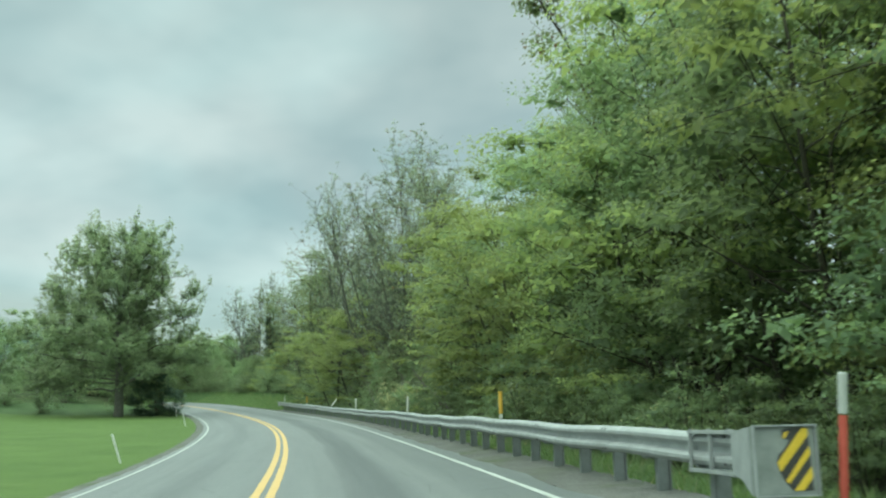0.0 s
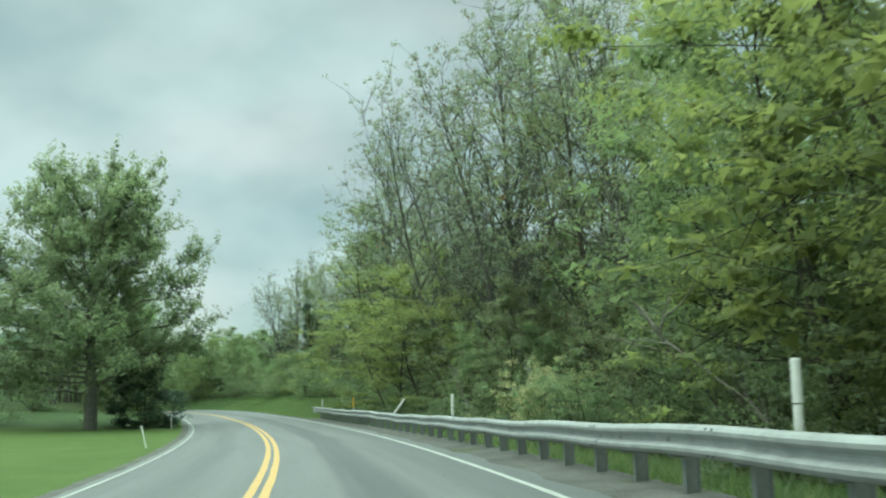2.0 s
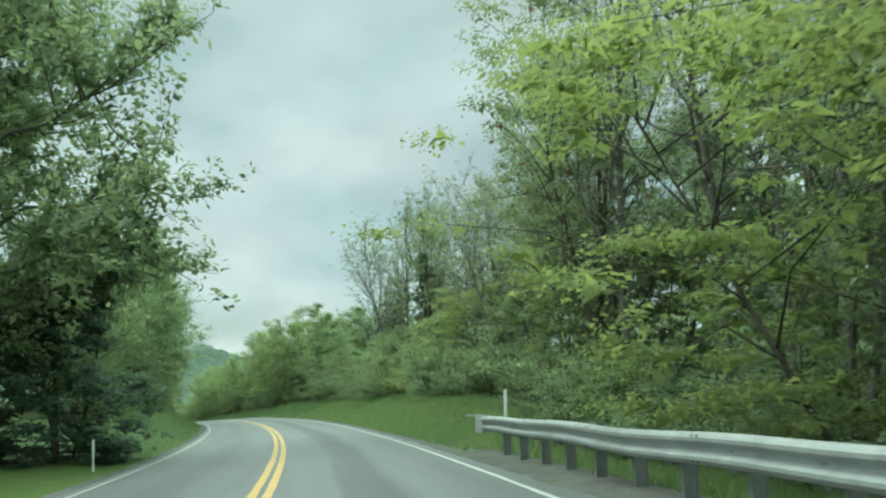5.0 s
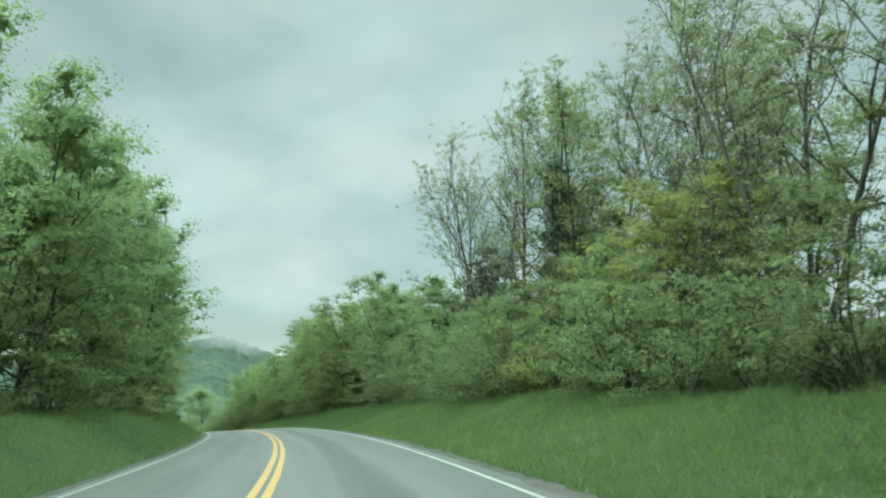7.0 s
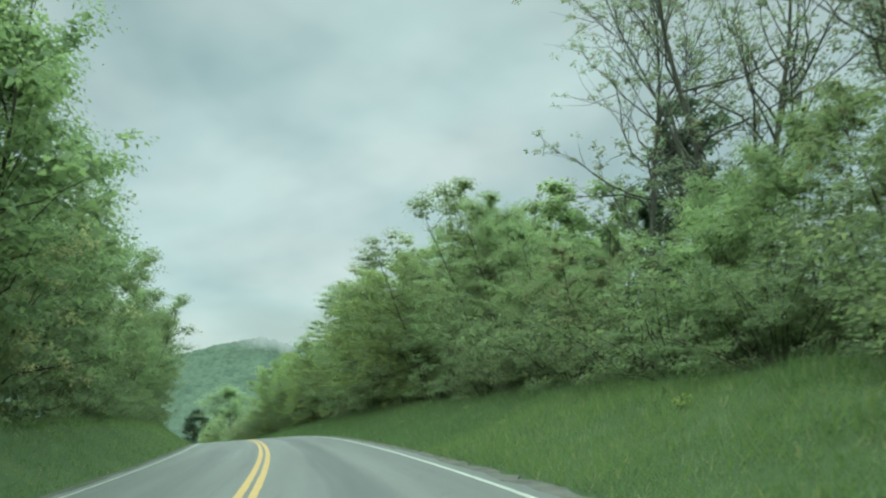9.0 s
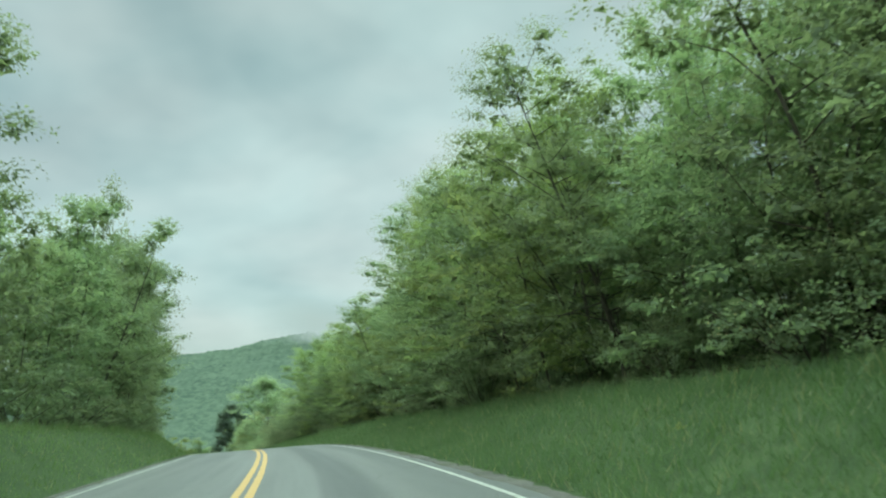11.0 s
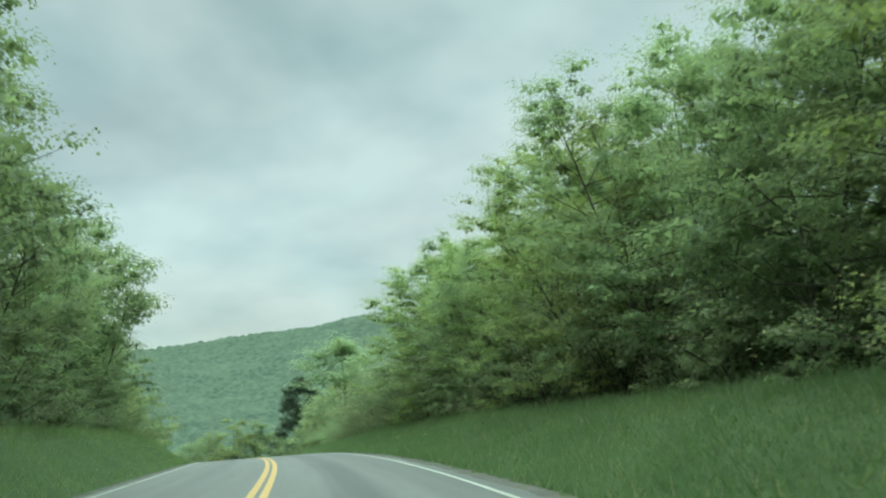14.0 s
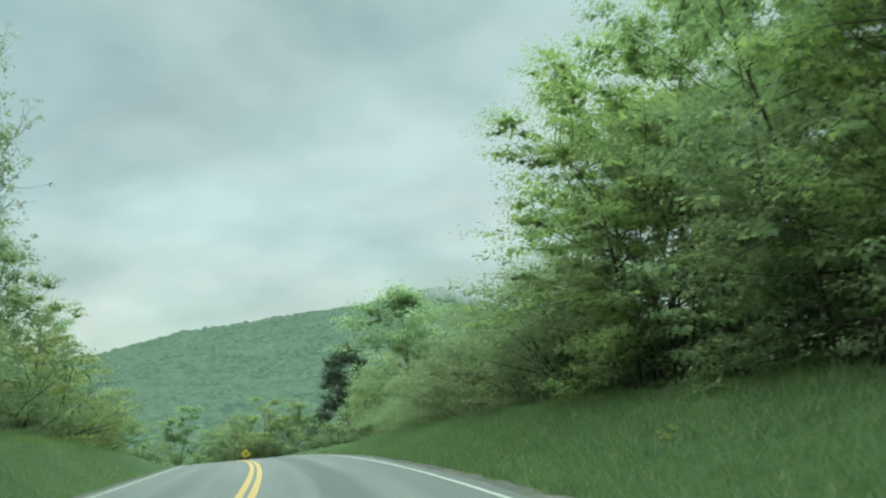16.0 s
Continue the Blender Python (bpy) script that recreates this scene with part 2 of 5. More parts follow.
BARK = bark_material("brown_bark", (0.035, 0.03, 0.024), (0.1, 0.088, 0.07))
BARK_PALE = bark_material("pale_dead_wood", (0.16, 0.15, 0.13), (0.33, 0.31, 0.27))
BARK_GREY = bark_material("grey_bark", (0.08, 0.08, 0.07), (0.19, 0.187, 0.165))
LEAF_MID = leaf_material("leaf_mid_green", (0.112, 0.178, 0.106), (0.228, 0.308, 0.158))
LEAF_BRIGHT = leaf_material("leaf_yellow_green", (0.154, 0.21, 0.0855), (0.27, 0.325, 0.134))
LEAF_DARK = leaf_material("leaf_dark_green", (0.0566, 0.0985, 0.0732), (0.0927, 0.15, 0.104))
LEAF_ASH = leaf_material("leaf_pale_olive", (0.138, 0.187, 0.14), (0.217, 0.276, 0.206), (0.175, 0.118, 0.0732))
LEAF_MAPLE = leaf_material("leaf_grey_green", (0.172, 0.245, 0.155), (0.262, 0.345, 0.21), None, 0.52)
LEAF_WOOD = leaf_material("leaf_olive_green", (0.116, 0.164, 0.1), (0.206, 0.262, 0.144), (0.14, 0.092, 0.06))
LEAF_LOW = leaf_material("leaf_shrub_green", (0.1, 0.156, 0.096), (0.19, 0.258, 0.136))
LEAF_SPRING = leaf_material("leaf_fresh_green", (0.132, 0.202, 0.094), (0.266, 0.348, 0.138))
LEAF_CREAM = leaf_material("blossom_cream", (0.2, 0.22, 0.1), (0.58, 0.55, 0.34))
LEAF_WEED = leaf_material("weed_pale_green", (0.24, 0.3, 0.1), (0.36, 0.4, 0.15))
# greener, darker copy of the grass blade: shade of the trees is in its colour
SHADED_BLADE = leaf_material("lush_grass_blade", (0.056, 0.112, 0.052), (0.106, 0.17, 0.076), (0.2, 0.22, 0.12))
GRASS_BLADE = leaf_material("grass_blade", (0.076, 0.136, 0.055), (0.138, 0.202, 0.082), (0.24, 0.25, 0.14))

# ---- mesh helpers ----


def mesh_from(name, verts, faces, mat=None, smooth=False):
    """A mesh from lists or arrays; all faces with the same number of corners when faces is an array."""
    me = bpy.data.meshes.new(name)
    v = np.asarray(verts, np.float32)
    if isinstance(faces, np.ndarray):
        n, k = faces.shape
        me.vertices.add(len(v))
        me.vertices.foreach_set("co", v.ravel())
        me.loops.add(n * k)
        me.loops.foreach_set("vertex_index", faces.astype(np.int32).ravel())
        me.polygons.add(n)
        me.polygons.foreach_set("loop_start", np.arange(n, dtype=np.int32) * k)
        me.update(calc_edges=True)
    else:
        me.from_pydata(v.tolist(), [], faces)
    if smooth:
        me.polygons.foreach_set("use_smooth", np.ones(len(me.polygons), bool))
    if mat:
        me.materials.append(mat)
    me.update()
    return me


def part(name, bm, material, parent, label=""):
    """Links a bmesh, or a mesh, as one object under a thing or a part."""
    me = bm
    if isinstance(bm, bmesh.types.BMesh):
        me = bpy.data.meshes.new(name)
        bm.to_mesh(me)
        bm.free()
        me.materials.append(material)
    ob = new(name, me)
    ob.parent = parent
    return tagged(ob, label)


def thing(name, m, label, category, group="", kind=""):
    ob = new(name)
    ob.empty_display_size = 0.3
    ob.matrix_world = m
    return tagged(ob, label, category, group, kind)


def box(bm, size, centre=(0, 0, 0), bevel=0.0, m=None):
    made = bmesh.ops.create_cube(bm, size=1.0)
    bmesh.ops.scale(bm, vec=size, verts=made["verts"])
    if bevel:
        edges = list({e for v in made["verts"] for e in v.link_edges})
        made = bmesh.ops.bevel(bm, geom=edges, offset=bevel, segments=2, affect="EDGES")
    verts = [v for v in made["verts"]]
    bmesh.ops.translate(bm, vec=centre, verts=verts)
    if m:
        bmesh.ops.transform(bm, matrix=m, verts=verts)


def rod(bm, p0, p1, r0, r1=None, n=10):
    p0, p1 = Vector(p0), Vector(p1)
    d = p1 - p0
    m = Matrix.Translation((p0 + p1) / 2) @ d.to_track_quat("Z", "Y").to_matrix().to_4x4()
    bmesh.ops.create_cone(bm, cap_ends=True, segments=n, radius1=r0, radius2=r0 if r1 is None else r1, depth=d.length, matrix=m)


# ---- the road's line: heading and grade every 30 m from s = -20 ----
HEADING = [6.22, 9.38, 12.30, 16.44, 19.37, 22.32, 25.30, 27.90, 30.11, 32.69, 35.90, 39.02, 42.18, 45.32, 48.43]
GRADE = [0.0158, 0.0135, 0.0269, 0.0292, 0.0344, 0.0394, 0.0342, 0.0294, 0.0143, -0.0029, -0.0211, -0.0380, -0.0541, -0.0711, -0.0892]
LANE, TILT = 3.45, 0.061
S = np.arange(-150.0, 560.0, 1.0)
_knots = -20 + 30.0 * np.arange(len(HEADING))
_turn = np.radians(np.interp(S, _knots, HEADING))
_rise = np.interp(S, np.r_[_knots, 470, 560], np.r_[GRADE, -0.06, -0.02])
_line = np.cumsum(np.stack([-np.sin(_turn), np.cos(_turn), _rise], 1), 0)
_line -= _line[150]


def smooth(a, b, x):
    u = np.clip((np.asarray(x, float) - a) / (b - a), 0, 1)
    return u * u * (3 - 2 * u)


def on_line(s):
    return np.stack([np.interp(s, S, _line[:, k]) for k in range(3)], -1), np.interp(s, S, _turn)


def place(s, w, dz):
    """Places at s metres along the road, w metres right of its yellow line and dz above that line."""
    s, w, dz = np.broadcast_arrays(np.asarray(s, float), np.asarray(w, float), np.asarray(dz, float))
    c, a = on_line(s)
    return c + np.stack([w * np.cos(a), w * np.sin(a), dz], -1)


def ground(s, w):
    """The height of the ground above the yellow line."""
    s, w = np.broadcast_arrays(np.asarray(s, float), np.asarray(w, float))
    plane = TILT * np.clip(w, -3.9, 4.4)
    # right side: a level verge behind the guard rail, then a grass bank
    r = np.maximum(w - 4.4, 0)
    verge = -0.28 * smooth(0.2, 2.0, r) - 0.35 * smooth(2.0, 7.0, r) + 0.02 * np.maximum(r - 7, 0)
    top = np.interp(s, [95, 108, 122, 150, 185, 225, 290, 330, 400], [0.1, 0.6, 1.05, 1.5, 1.5, 1.35, 1.4, 0.8, 0.0])
    bank = top * (smooth(-0.3, 4.2, r) * 0.75 + 0.25 * np.clip(r / 4.2, 0, 1)) + 0.13 * np.maximum(r - 4.0, 0) * smooth(100, 140, s) * (1 - smooth(290, 340, s))
    bank = bank + 0.2 * np.clip(r - 6, 0, 14) * smooth(178, 192, s) * (1 - smooth(284, 310, s))
    k = smooth(96, 110, s)
    right = verge * (1 - k) + bank * k
    # left side: the lawn, then a lower bank
    q = np.maximum(-w - 3.9, 0)
    lawn = -0.10 * smooth(0, 1.0, q) + 0.012 * np.maximum(q - 1, 0) + 0.05 * np.maximum(q - 14, 0)
    ltop = np.interp(s, [110, 130, 165, 230, 285, 330, 400], [0.2, 1.15, 1.35, 1.3, 1.5, 0.6, 0.0])
    lbank = ltop * smooth(0.0, 2.9, q) + 0.06 * np.maximum(q - 3, 0)
    k = smooth(108, 126, s)
    left = lawn * (1 - k) + lbank * k
    far = smooth(24, 260, np.abs(w))
    valley = -14.0 * smooth(290, 520, s) * smooth(6, 60, np.abs(w))
    bumps = 0.05 * np.sin(0.9 * s + 1.3 * w) * np.sin(0.37 * s - 0.8 * w) * smooth(0.4, 2.5, r + q)
    return plane + np.where(w > 0, right, left) * (1 - 0.5 * far) + bumps + valley


def foot(s, w, sink=0.06):
    p = place(s, w, ground(s, w) - sink)
    return float(p[0]), float(p[1]), float(p[2])


def turn_at(s):
    return math.degrees(float(np.interp(s, S, _turn)))


# ---- ground: one sheet with a skirt to the horizon ----


def build_ground():
    ws = np.r_[-300, -220, -160, -120, -90, -70, -55, -44, -36, -30, -25, -21, -18, -15.5, -13.5, -12, -10.8, -9.8, -9, -8.2, -7.6, -7, -6.5, -6, -5.5, -5, -4.6, -4.25,
               -3.95, -3.5, 0, 3.5, 4.05, 4.35, 4.7, 5.1, 5.5, 6, 6.5, 7, 7.6, 8.2, 9, 10, 11, 12.5, 14, 16, 18.5, 22, 26, 31, 38, 47, 60, 80, 110, 150, 210, 300]
    ss = np.arange(-140.0, 540.1, 2.0)
    s, w = np.meshgrid(ss, ws, indexing="ij")
    under = np.where((w > -4.2) & (w < 4.3), 0.08, 0.0)
    v = place(s, w, ground(s, w) - under).reshape(-1, 3)
    a, b = len(ss), len(ws)
    i = (np.arange(a - 1)[:, None] * b + np.arange(b - 1)).ravel()
    f = np.stack([i, i + 1, i + b + 1, i + b], 1)
    # skirt
    rim = np.r_[np.arange(b), np.arange(1, a) * b + b - 1, (a - 1) * b + np.arange(b - 2, -1, -1), np.arange(a - 2, 0, -1) * b]
    mid = v[rim].mean(0)
    away = v[rim] - mid
    out = mid + away / np.linalg.norm(away[:, :2], axis=1)[:, None] * 4600
    out[:, 2] = -14
    n0 = len(v)
    v = np.concatenate([v, out])
    k = np.arange(len(rim))
    k2 = (k + 1) % len(rim)
    f = np.concatenate([f, np.stack([rim[k], rim[k2], n0 + k2, n0 + k], 1)[:, ::-1]])
    me = mesh_from("ground", v, f, None, True)
    for m in (ROUGH, LAWN, FLOOR, GRAVEL):
        me.materials.append(m)
    sm, wm = np.meshgrid((ss[:-1] + ss[1:]) / 2, (ws[:-1] + ws[1:]) / 2, indexing="ij")
    idx = np.zeros(sm.shape, np.int32)
    idx[(wm < -3.9) & (sm < 113)] = 1
    idx[(wm > 7.2) & (wm < 70) & (sm < 108)] = 2
    idx[(wm > 9.2) & (wm < 70) & (sm >= 108) & (sm < 290)] = 2
    idx[(wm < -7.4) & (wm > -60) & (sm >= 122) & (sm < 300)] = 2
    idx[(wm > 4.1) & (wm < 5.1) & (sm < 104)] = 3
    me.polygons.foreach_set("material_index", np.r_[idx.ravel(), np.zeros(len(rim), np.int32)])
    tagged(new("ground", me), "green grass verges, mown lawn and woodland floor", "ground", kind="structure")


build_ground()


def strip(name, s0, s1, w0, w1, lift, mat, step=1.0, cols=1, thick=0.0, rag=(0.0, 0.0), seed=1, drift=0.0):
    """A band along the road between two offsets, with ragged edges and a little thickness."""
    rng = np.random.default_rng(seed)
    ss = np.arange(s0, s1 + step / 2, step)
    u = np.linspace(0, 1, cols + 1)
    lo = w0 + rag[0] * (rng.random(len(ss)) - 0.5)
    hi = w1 + rag[1] * (rng.random(len(ss)) - 0.5)
    w = lo[:, None] + (hi - lo)[:, None] * u + (drift * smooth(80, 115, ss))[:, None]
    s = np.repeat(ss[:, None], cols + 1, 1)
    top = place(s, w, TILT * w + lift)
    if thick:
        pad = np.zeros((len(ss), cols + 3, 3))
        pad[:, 1:-1] = top
        pad[:, 0], pad[:, -1] = top[:, 0] - (0, 0, thick), top[:, -1] - (0, 0, thick)
        top = pad
        w = np.concatenate([w[:, :1], w, w[:, -1:]], 1)
        s = np.repeat(ss[:, None], w.shape[1], 1)
    a, b = w.shape
    i = (np.arange(a - 1)[:, None] * b + np.arange(b - 1)).ravel()
    f = np.stack([i, i + 1, i + b + 1, i + b], 1)
    me = mesh_from(name, top.reshape(-1, 3), f, mat, True)
    me.set_sharp_from_angle(angle=0.5)
    uv = me.uv_layers.new(name="along")
    flat = np.stack([w.ravel(), s.ravel()], 1)[f.ravel()]
    uv.data.foreach_set("uv", flat.astype(np.float32).ravel())
    return me


def build_road():
    road = new("road", strip("road", -120, 520, -3.72, 3.82, 0.0, ASPHALT, 1.0, 10, 0.07, (0.10, 0.14)))
    tagged(road, "worn grey asphalt two-lane road in a banked curve", "road", kind="structure")
    for name, lo, hi, mat, seed in (("yellow_line", -0.185, -0.045, YELLOW, 2), ("yellow_line", 0.045, 0.185, YELLOW, 3),
                                    ("white_line", -3.49, -3.405, WHITE, 4), ("white_line", 3.405, 3.49, WHITE, 5)):
        me = strip(name, -120, 520, lo, hi, 0.004, mat, 0.5, 1, 0.003, (0.016, 0.016), seed, 0.09 if lo > 3 else 0.0)
        part(name, me, mat, road, "double yellow centre line" if lo > -1 and hi < 1 else "thin white edge line")
    for name, lo, hi, s0, s1 in (("shoulder", 3.78, 4.75, -120, 104), ("shoulder", 3.78, 4.18, 103, 500), ("shoulder", -4.15, -3.68, -120, 500)):
        me = strip(name, s0, s1, lo, hi, -0.016, GRAVEL, 0.5, 3, 0.08, (0.12, 0.22), 7)
        tagged(new(name, me), "grey gravel shoulder along the asphalt edge", "road shoulder", kind="structure")


build_road()

# ---- plants ----


def unit(v):
    return v / np.maximum(np.linalg.norm(v, axis=-1, keepdims=True), 1e-9)


def bend(rng, start, way, length, n, wander, lift):
    """A wandering line of n + 1 points from start, which turns upwards by lift."""
    pts, d = [np.array(start, float)], unit(np.array(way, float))
    for _ in range(n):
        d = unit(d + rng.normal(0, wander, 3) + (0, 0, lift))
        pts.append(pts[-1] + d * length / n)
    return np.array(pts)


class Wood:
    """Collects tapered branches into one mesh."""

    def __init__(self):
        self.v, self.f, self.n = [], [], 0

    def limb(self, pts, r0, r1, sides):
        k = len(pts)
        d = unit(np.gradient(pts, axis=0))
        side = unit(np.cross(d, (0.31, 0.17, 0.93) if abs(d[0][2]) < 0.9 else (0.9, 0.3, 0.1)))
        other = np.cross(d, side)
        a = np.arange(sides) * 2 * np.pi / sides
        r = np.linspace(r0, r1, k)[:, None, None]
        ring = pts[:, None] + r * (np.cos(a)[:, None] * side[:, None] + np.sin(a)[:, None] * other[:, None])
        self.v.append(ring.reshape(-1, 3))
        i, j = np.arange(k - 1)[:, None] * sides, np.arange(sides)
        j2 = (j + 1) % sides
        self.f.append((self.n + np.stack([i + j, i + j2, i + sides + j2, i + sides + j], -1)).reshape(-1, 4))
        self.n += k * sides

    def mesh(self, name, mat):
        return mesh_from(name, np.concatenate(self.v), np.concatenate(self.f), mat, True)


def leaf_mesh(name, rng, sites, count, spread, length, mat, droop=0.25, broad=0.45, middle=None, filler=0, fill_size=0.42, squash=0.55, corners=3):
    """Leaves over the upper sides of rounded boughs, one bough a site, and larger shaded leaves inside that close them."""
    sites = np.asarray(sites)
    core = middle if middle is not None else sites.mean(0)
    size_of = spread * rng.uniform(0.7, 1.25, len(sites))
    vs, ns = [], []
    for n, size, inner in ((count, length, False), (filler, fill_size, True)):
        if not n:
            continue
        k = rng.integers(0, len(sites), n)
        away = unit((sites[k] - core) * (1, 1, 0.3))
        d = unit(rng.normal(0, 1, (n, 3)) + away * 0.45)
        d[:, 2] = np.where(d[:, 2] < -0.25, -d[:, 2], d[:, 2])
        r = rng.uniform(0.34, 1.02, n) if not inner else rng.uniform(0.1, 0.5, n)
        ragged = 1 + 0.2 * np.sin(5 * d[:, 0] + k) * np.sin(4 * d[:, 1] + 2 * k)
        c = sites[k] + d * (size_of[k] * r * ragged)[:, None] * (1, 1, squash)
        if inner:
            c -= away * (0.35 * size_of[k])[:, None]
        a = unit(d * 0.75 + rng.normal(0, 0.55, (n, 3)) * (1, 1, 0.5) - np.array([0, 0, droop + 0.35]))
        up = unit(d * (1, 1, 1.3) + rng.normal(0, 0.32, (n, 3)) + np.array([0, 0, 0.55]))
        side = unit(np.cross(a, up))
        L = (size * rng.uniform(0.55, 1.35, n))[:, None]
        W = L * broad * rng.uniform(0.7, 1.2, n)[:, None]
        rim = [c + side * W, c + a * L, c - side * W] + ([c - a * L * 0.7] if corners == 4 else [])
        vs.append(np.stack(rim, 1).reshape(-1, 3))
        ns.append(np.repeat(unit(d * (0.55, 0.55, 0.65) + unit(sites[k] - core) * 0.65 + rng.normal(0, 0.14, (n, 3)) + np.array([0, 0, 0.35])), corners, 0))
    v = np.concatenate(vs)
    me = mesh_from(name, v, np.arange(len(v)).reshape(-1, corners), mat, True)
    # leaves take the roundness of their bough
    me.normals_split_custom_set_from_vertices(np.concatenate(ns))
    return me


def crown_profile(shape, u):
    if shape == "round":
        return 0.25 + 0.75 * math.sin(math.pi * min(max(0.12 + 0.8 * u, 0), 1)) ** 0.8
    if shape == "edge":
        return min(1.0, 0.62 + 1.3 * u) * (1.0 - 0.62 * u ** 1.8)
    if shape == "vase":
        return 0.35 + 0.65 * math.sin(math.pi * (0.1 + 0.75 * u))
    return 1.0


def tree(name, seed, H, radius, base, limbs, twigs, leaves, leaf, spread, shape, mats, label, category="tree", trunk=0.16, stems=1, rise=0.25, wander=0.06, up=0.12, sides=7, droop=0.25, lean=0.05, shown=1.0, filler=0, reach=0.4, squash=0.55, broad=0.45, fill_size=0.45, thick=0.42, corners=3):
    """A tree of height H: stems, limbs that follow a crown outline, twigs, and leaves on the twigs."""
    rng = np.random.default_rng(seed)
    wood, sites = Wood(), []
    for k in range(stems):
        az = rng.uniform(0, 6.28)
        way = np.array([math.cos(az), math.sin(az), 0]) * (lean + (0.22 if stems > 1 else 0) * rng.uniform(0.5, 1.2)) + (0, 0, 1)
        hk = H * (1 if k == 0 else rng.uniform(0.75, 0.97))
        pts = bend(rng, np.array([math.cos(az), math.sin(az), 0]) * (0.3 if stems > 1 else 0.0), way, hk * 0.96, 9, wander * 0.6, 0.03)
        pts[0][2] = -0.25
        r = trunk * (1 if k == 0 else 0.7)
        wood.limb(pts, r, r * 0.12, sides)
        for n in range(int(limbs / stems) + 1):
            u = (n + rng.uniform(0, 1)) / (limbs / stems + 1)
            fr = base + (0.97 - base) * u
            x = fr * 9
            i = min(int(x), 8)
            p = pts[i] + (pts[i + 1] - pts[i]) * (x - i)
            ang = n * 2.4 + rng.normal(0, 0.5)
            el = rise + 0.75 * u * u + rng.normal(0, 0.12)
            ln = max(radius * crown_profile(shape, u) * rng.uniform(0.7, 1.12), 0.5)
            d = np.array([math.cos(ang) * math.cos(el), math.sin(ang) * math.cos(el), math.sin(el)])
            lp = bend(rng, p, d, ln, 5, wander * 2.2, up)
            lr = max(r * (1 - fr) * thick, 0.012) + 0.008
            wood.limb(lp if shown > 0.15 else lp[[0, 2, 5]], lr, 0.008, 4 if shown > 0.35 else 3)
            for q in range(twigs):
                y = rng.uniform(reach, 1.0) * 5
                j = min(int(y), 4)
                tp = lp[j] + (lp[j + 1] - lp[j]) * (y - j)
                td = unit(unit(lp[j + 1] - lp[j]) + rng.normal(0, 0.62, 3))
                tw = bend(rng, tp, td, ln * rng.uniform(0.22, 0.45), 2, 0.16, up)
                if rng.random() < shown:
                    wood.limb(tw, 0.011 + lr * 0.15, 0.004, 3)
                sites.append(tw[2] if q % 3 else tw[1])
            sites.append(lp[-1])
    ob = thing(name, Matrix(), label, category)
    part("trunk", wood.mesh("trunk", mats[0]), None, ob)
    part("crown", leaf_mesh("crown", rng, sites, leaves, spread, leaf, mats[1], droop, broad, np.array([0, 0, H * (base + 0.3)]), filler, fill_size, squash, corners), None, ob)
    return ob


def shrub(name, seed, H, radius, stems, leaves, leaf, spread, mats, label, category="shrub", blossom=0):
    """Arching stems from one root, leafy to the ground."""
    rng = np.random.default_rng(seed)
    wood, sites, tips = Wood(), [], []
    for k in range(stems):
        az = k * 2.4 + rng.normal(0, 0.4)
        out = rng.uniform(0.15, 1.0)
        d = np.array([math.cos(az) * out, math.sin(az) * out, 1.25 - 0.75 * out])
        ln = H * rng.uniform(0.75, 1.1) * (1 - 0.25 * out) if out < 0.6 else radius * rng.uniform(0.9, 1.25)
        pts = bend(rng, (0, 0, -0.15), d, ln, 6, 0.14, 0.02 if out < 0.5 else -0.05)
        wood.limb(pts[::3], 0.03, 0.006, 3)
        for q in range(6):
            y = rng.uniform(0.18, 1.0) * 6
            j = min(int(y), 5)
            tp = pts[j] + (pts[j + 1] - pts[j]) * (y - j)
            tw = bend(rng, tp, unit(pts[j + 1] - pts[j]) + rng.normal(0, 0.6, 3), ln * rng.uniform(0.15, 0.38), 2, 0.2, 0.03)
            sites.append(tw[1 + q % 2])
            tips.append(tw[2])
    sites = np.array(sites)
    sites[:, 2] = np.maximum(sites[:, 2], 0.12)
    ob = thing(name, Matrix(), label, category)
    part("branchwork", wood.mesh("branchwork", mats[0]), None, ob)
    part("foliage", leaf_mesh("foliage", rng, sites, leaves, spread, leaf, mats[1], 0.2, 0.45, np.array([0, 0, H * 0.3]), leaves // 4, leaf * 1.35), None, ob)
    if blossom:
        part("blossom", leaf_mesh("blossom", rng, np.array(tips), blossom, spread * 1.1, leaf * 0.55, LEAF_CREAM, 0.0), None, ob, "clusters of small cream blossom")
    return ob


STOCK = {}
far_off = Matrix.Translation((0, -300, -60))


def stock(kind, obs):
    STOCK[kind] = obs


MID, BRIGHT, DARK, LOW, SPRING = (BARK, LEAF_MID), (BARK, LEAF_BRIGHT), (BARK, LEAF_DARK), (BARK, LEAF_LOW), (BARK, LEAF_SPRING)
ASH = (BARK_GREY, LEAF_ASH)
L_EDGE = "dense mid-green broadleaf tree at the edge of the wood"
L_BRIGHT = "young yellow-green maple at the edge of the wood"
L_ASH = "tall thinly leaved tree with bare grey upper branches"
L_TALL = "tall broadleaf tree with dark trunk deep in the wood"
L_SHRUB = "leafy green shrub growing along the bank"
L_CREAM = "arching shrub with cream blossom beside the grass verge"
L_WALL = "dense green tree overhanging the grass bank"
L_FAR = "dense mid-green tree on the low bank across the road"
stock("edge", [tree("broadleaf_tree", 10 + k, 11.5, 4.2, 0.04, 46, 6, 17000, 0.095, 0.85, "edge", MID, L_EDGE, trunk=0.09, stems=2 + k % 2, rise=0.2, wander=0.1, shown=0.05, sides=5, filler=3200, fill_size=0.24, squash=0.48) for k in range(4)])
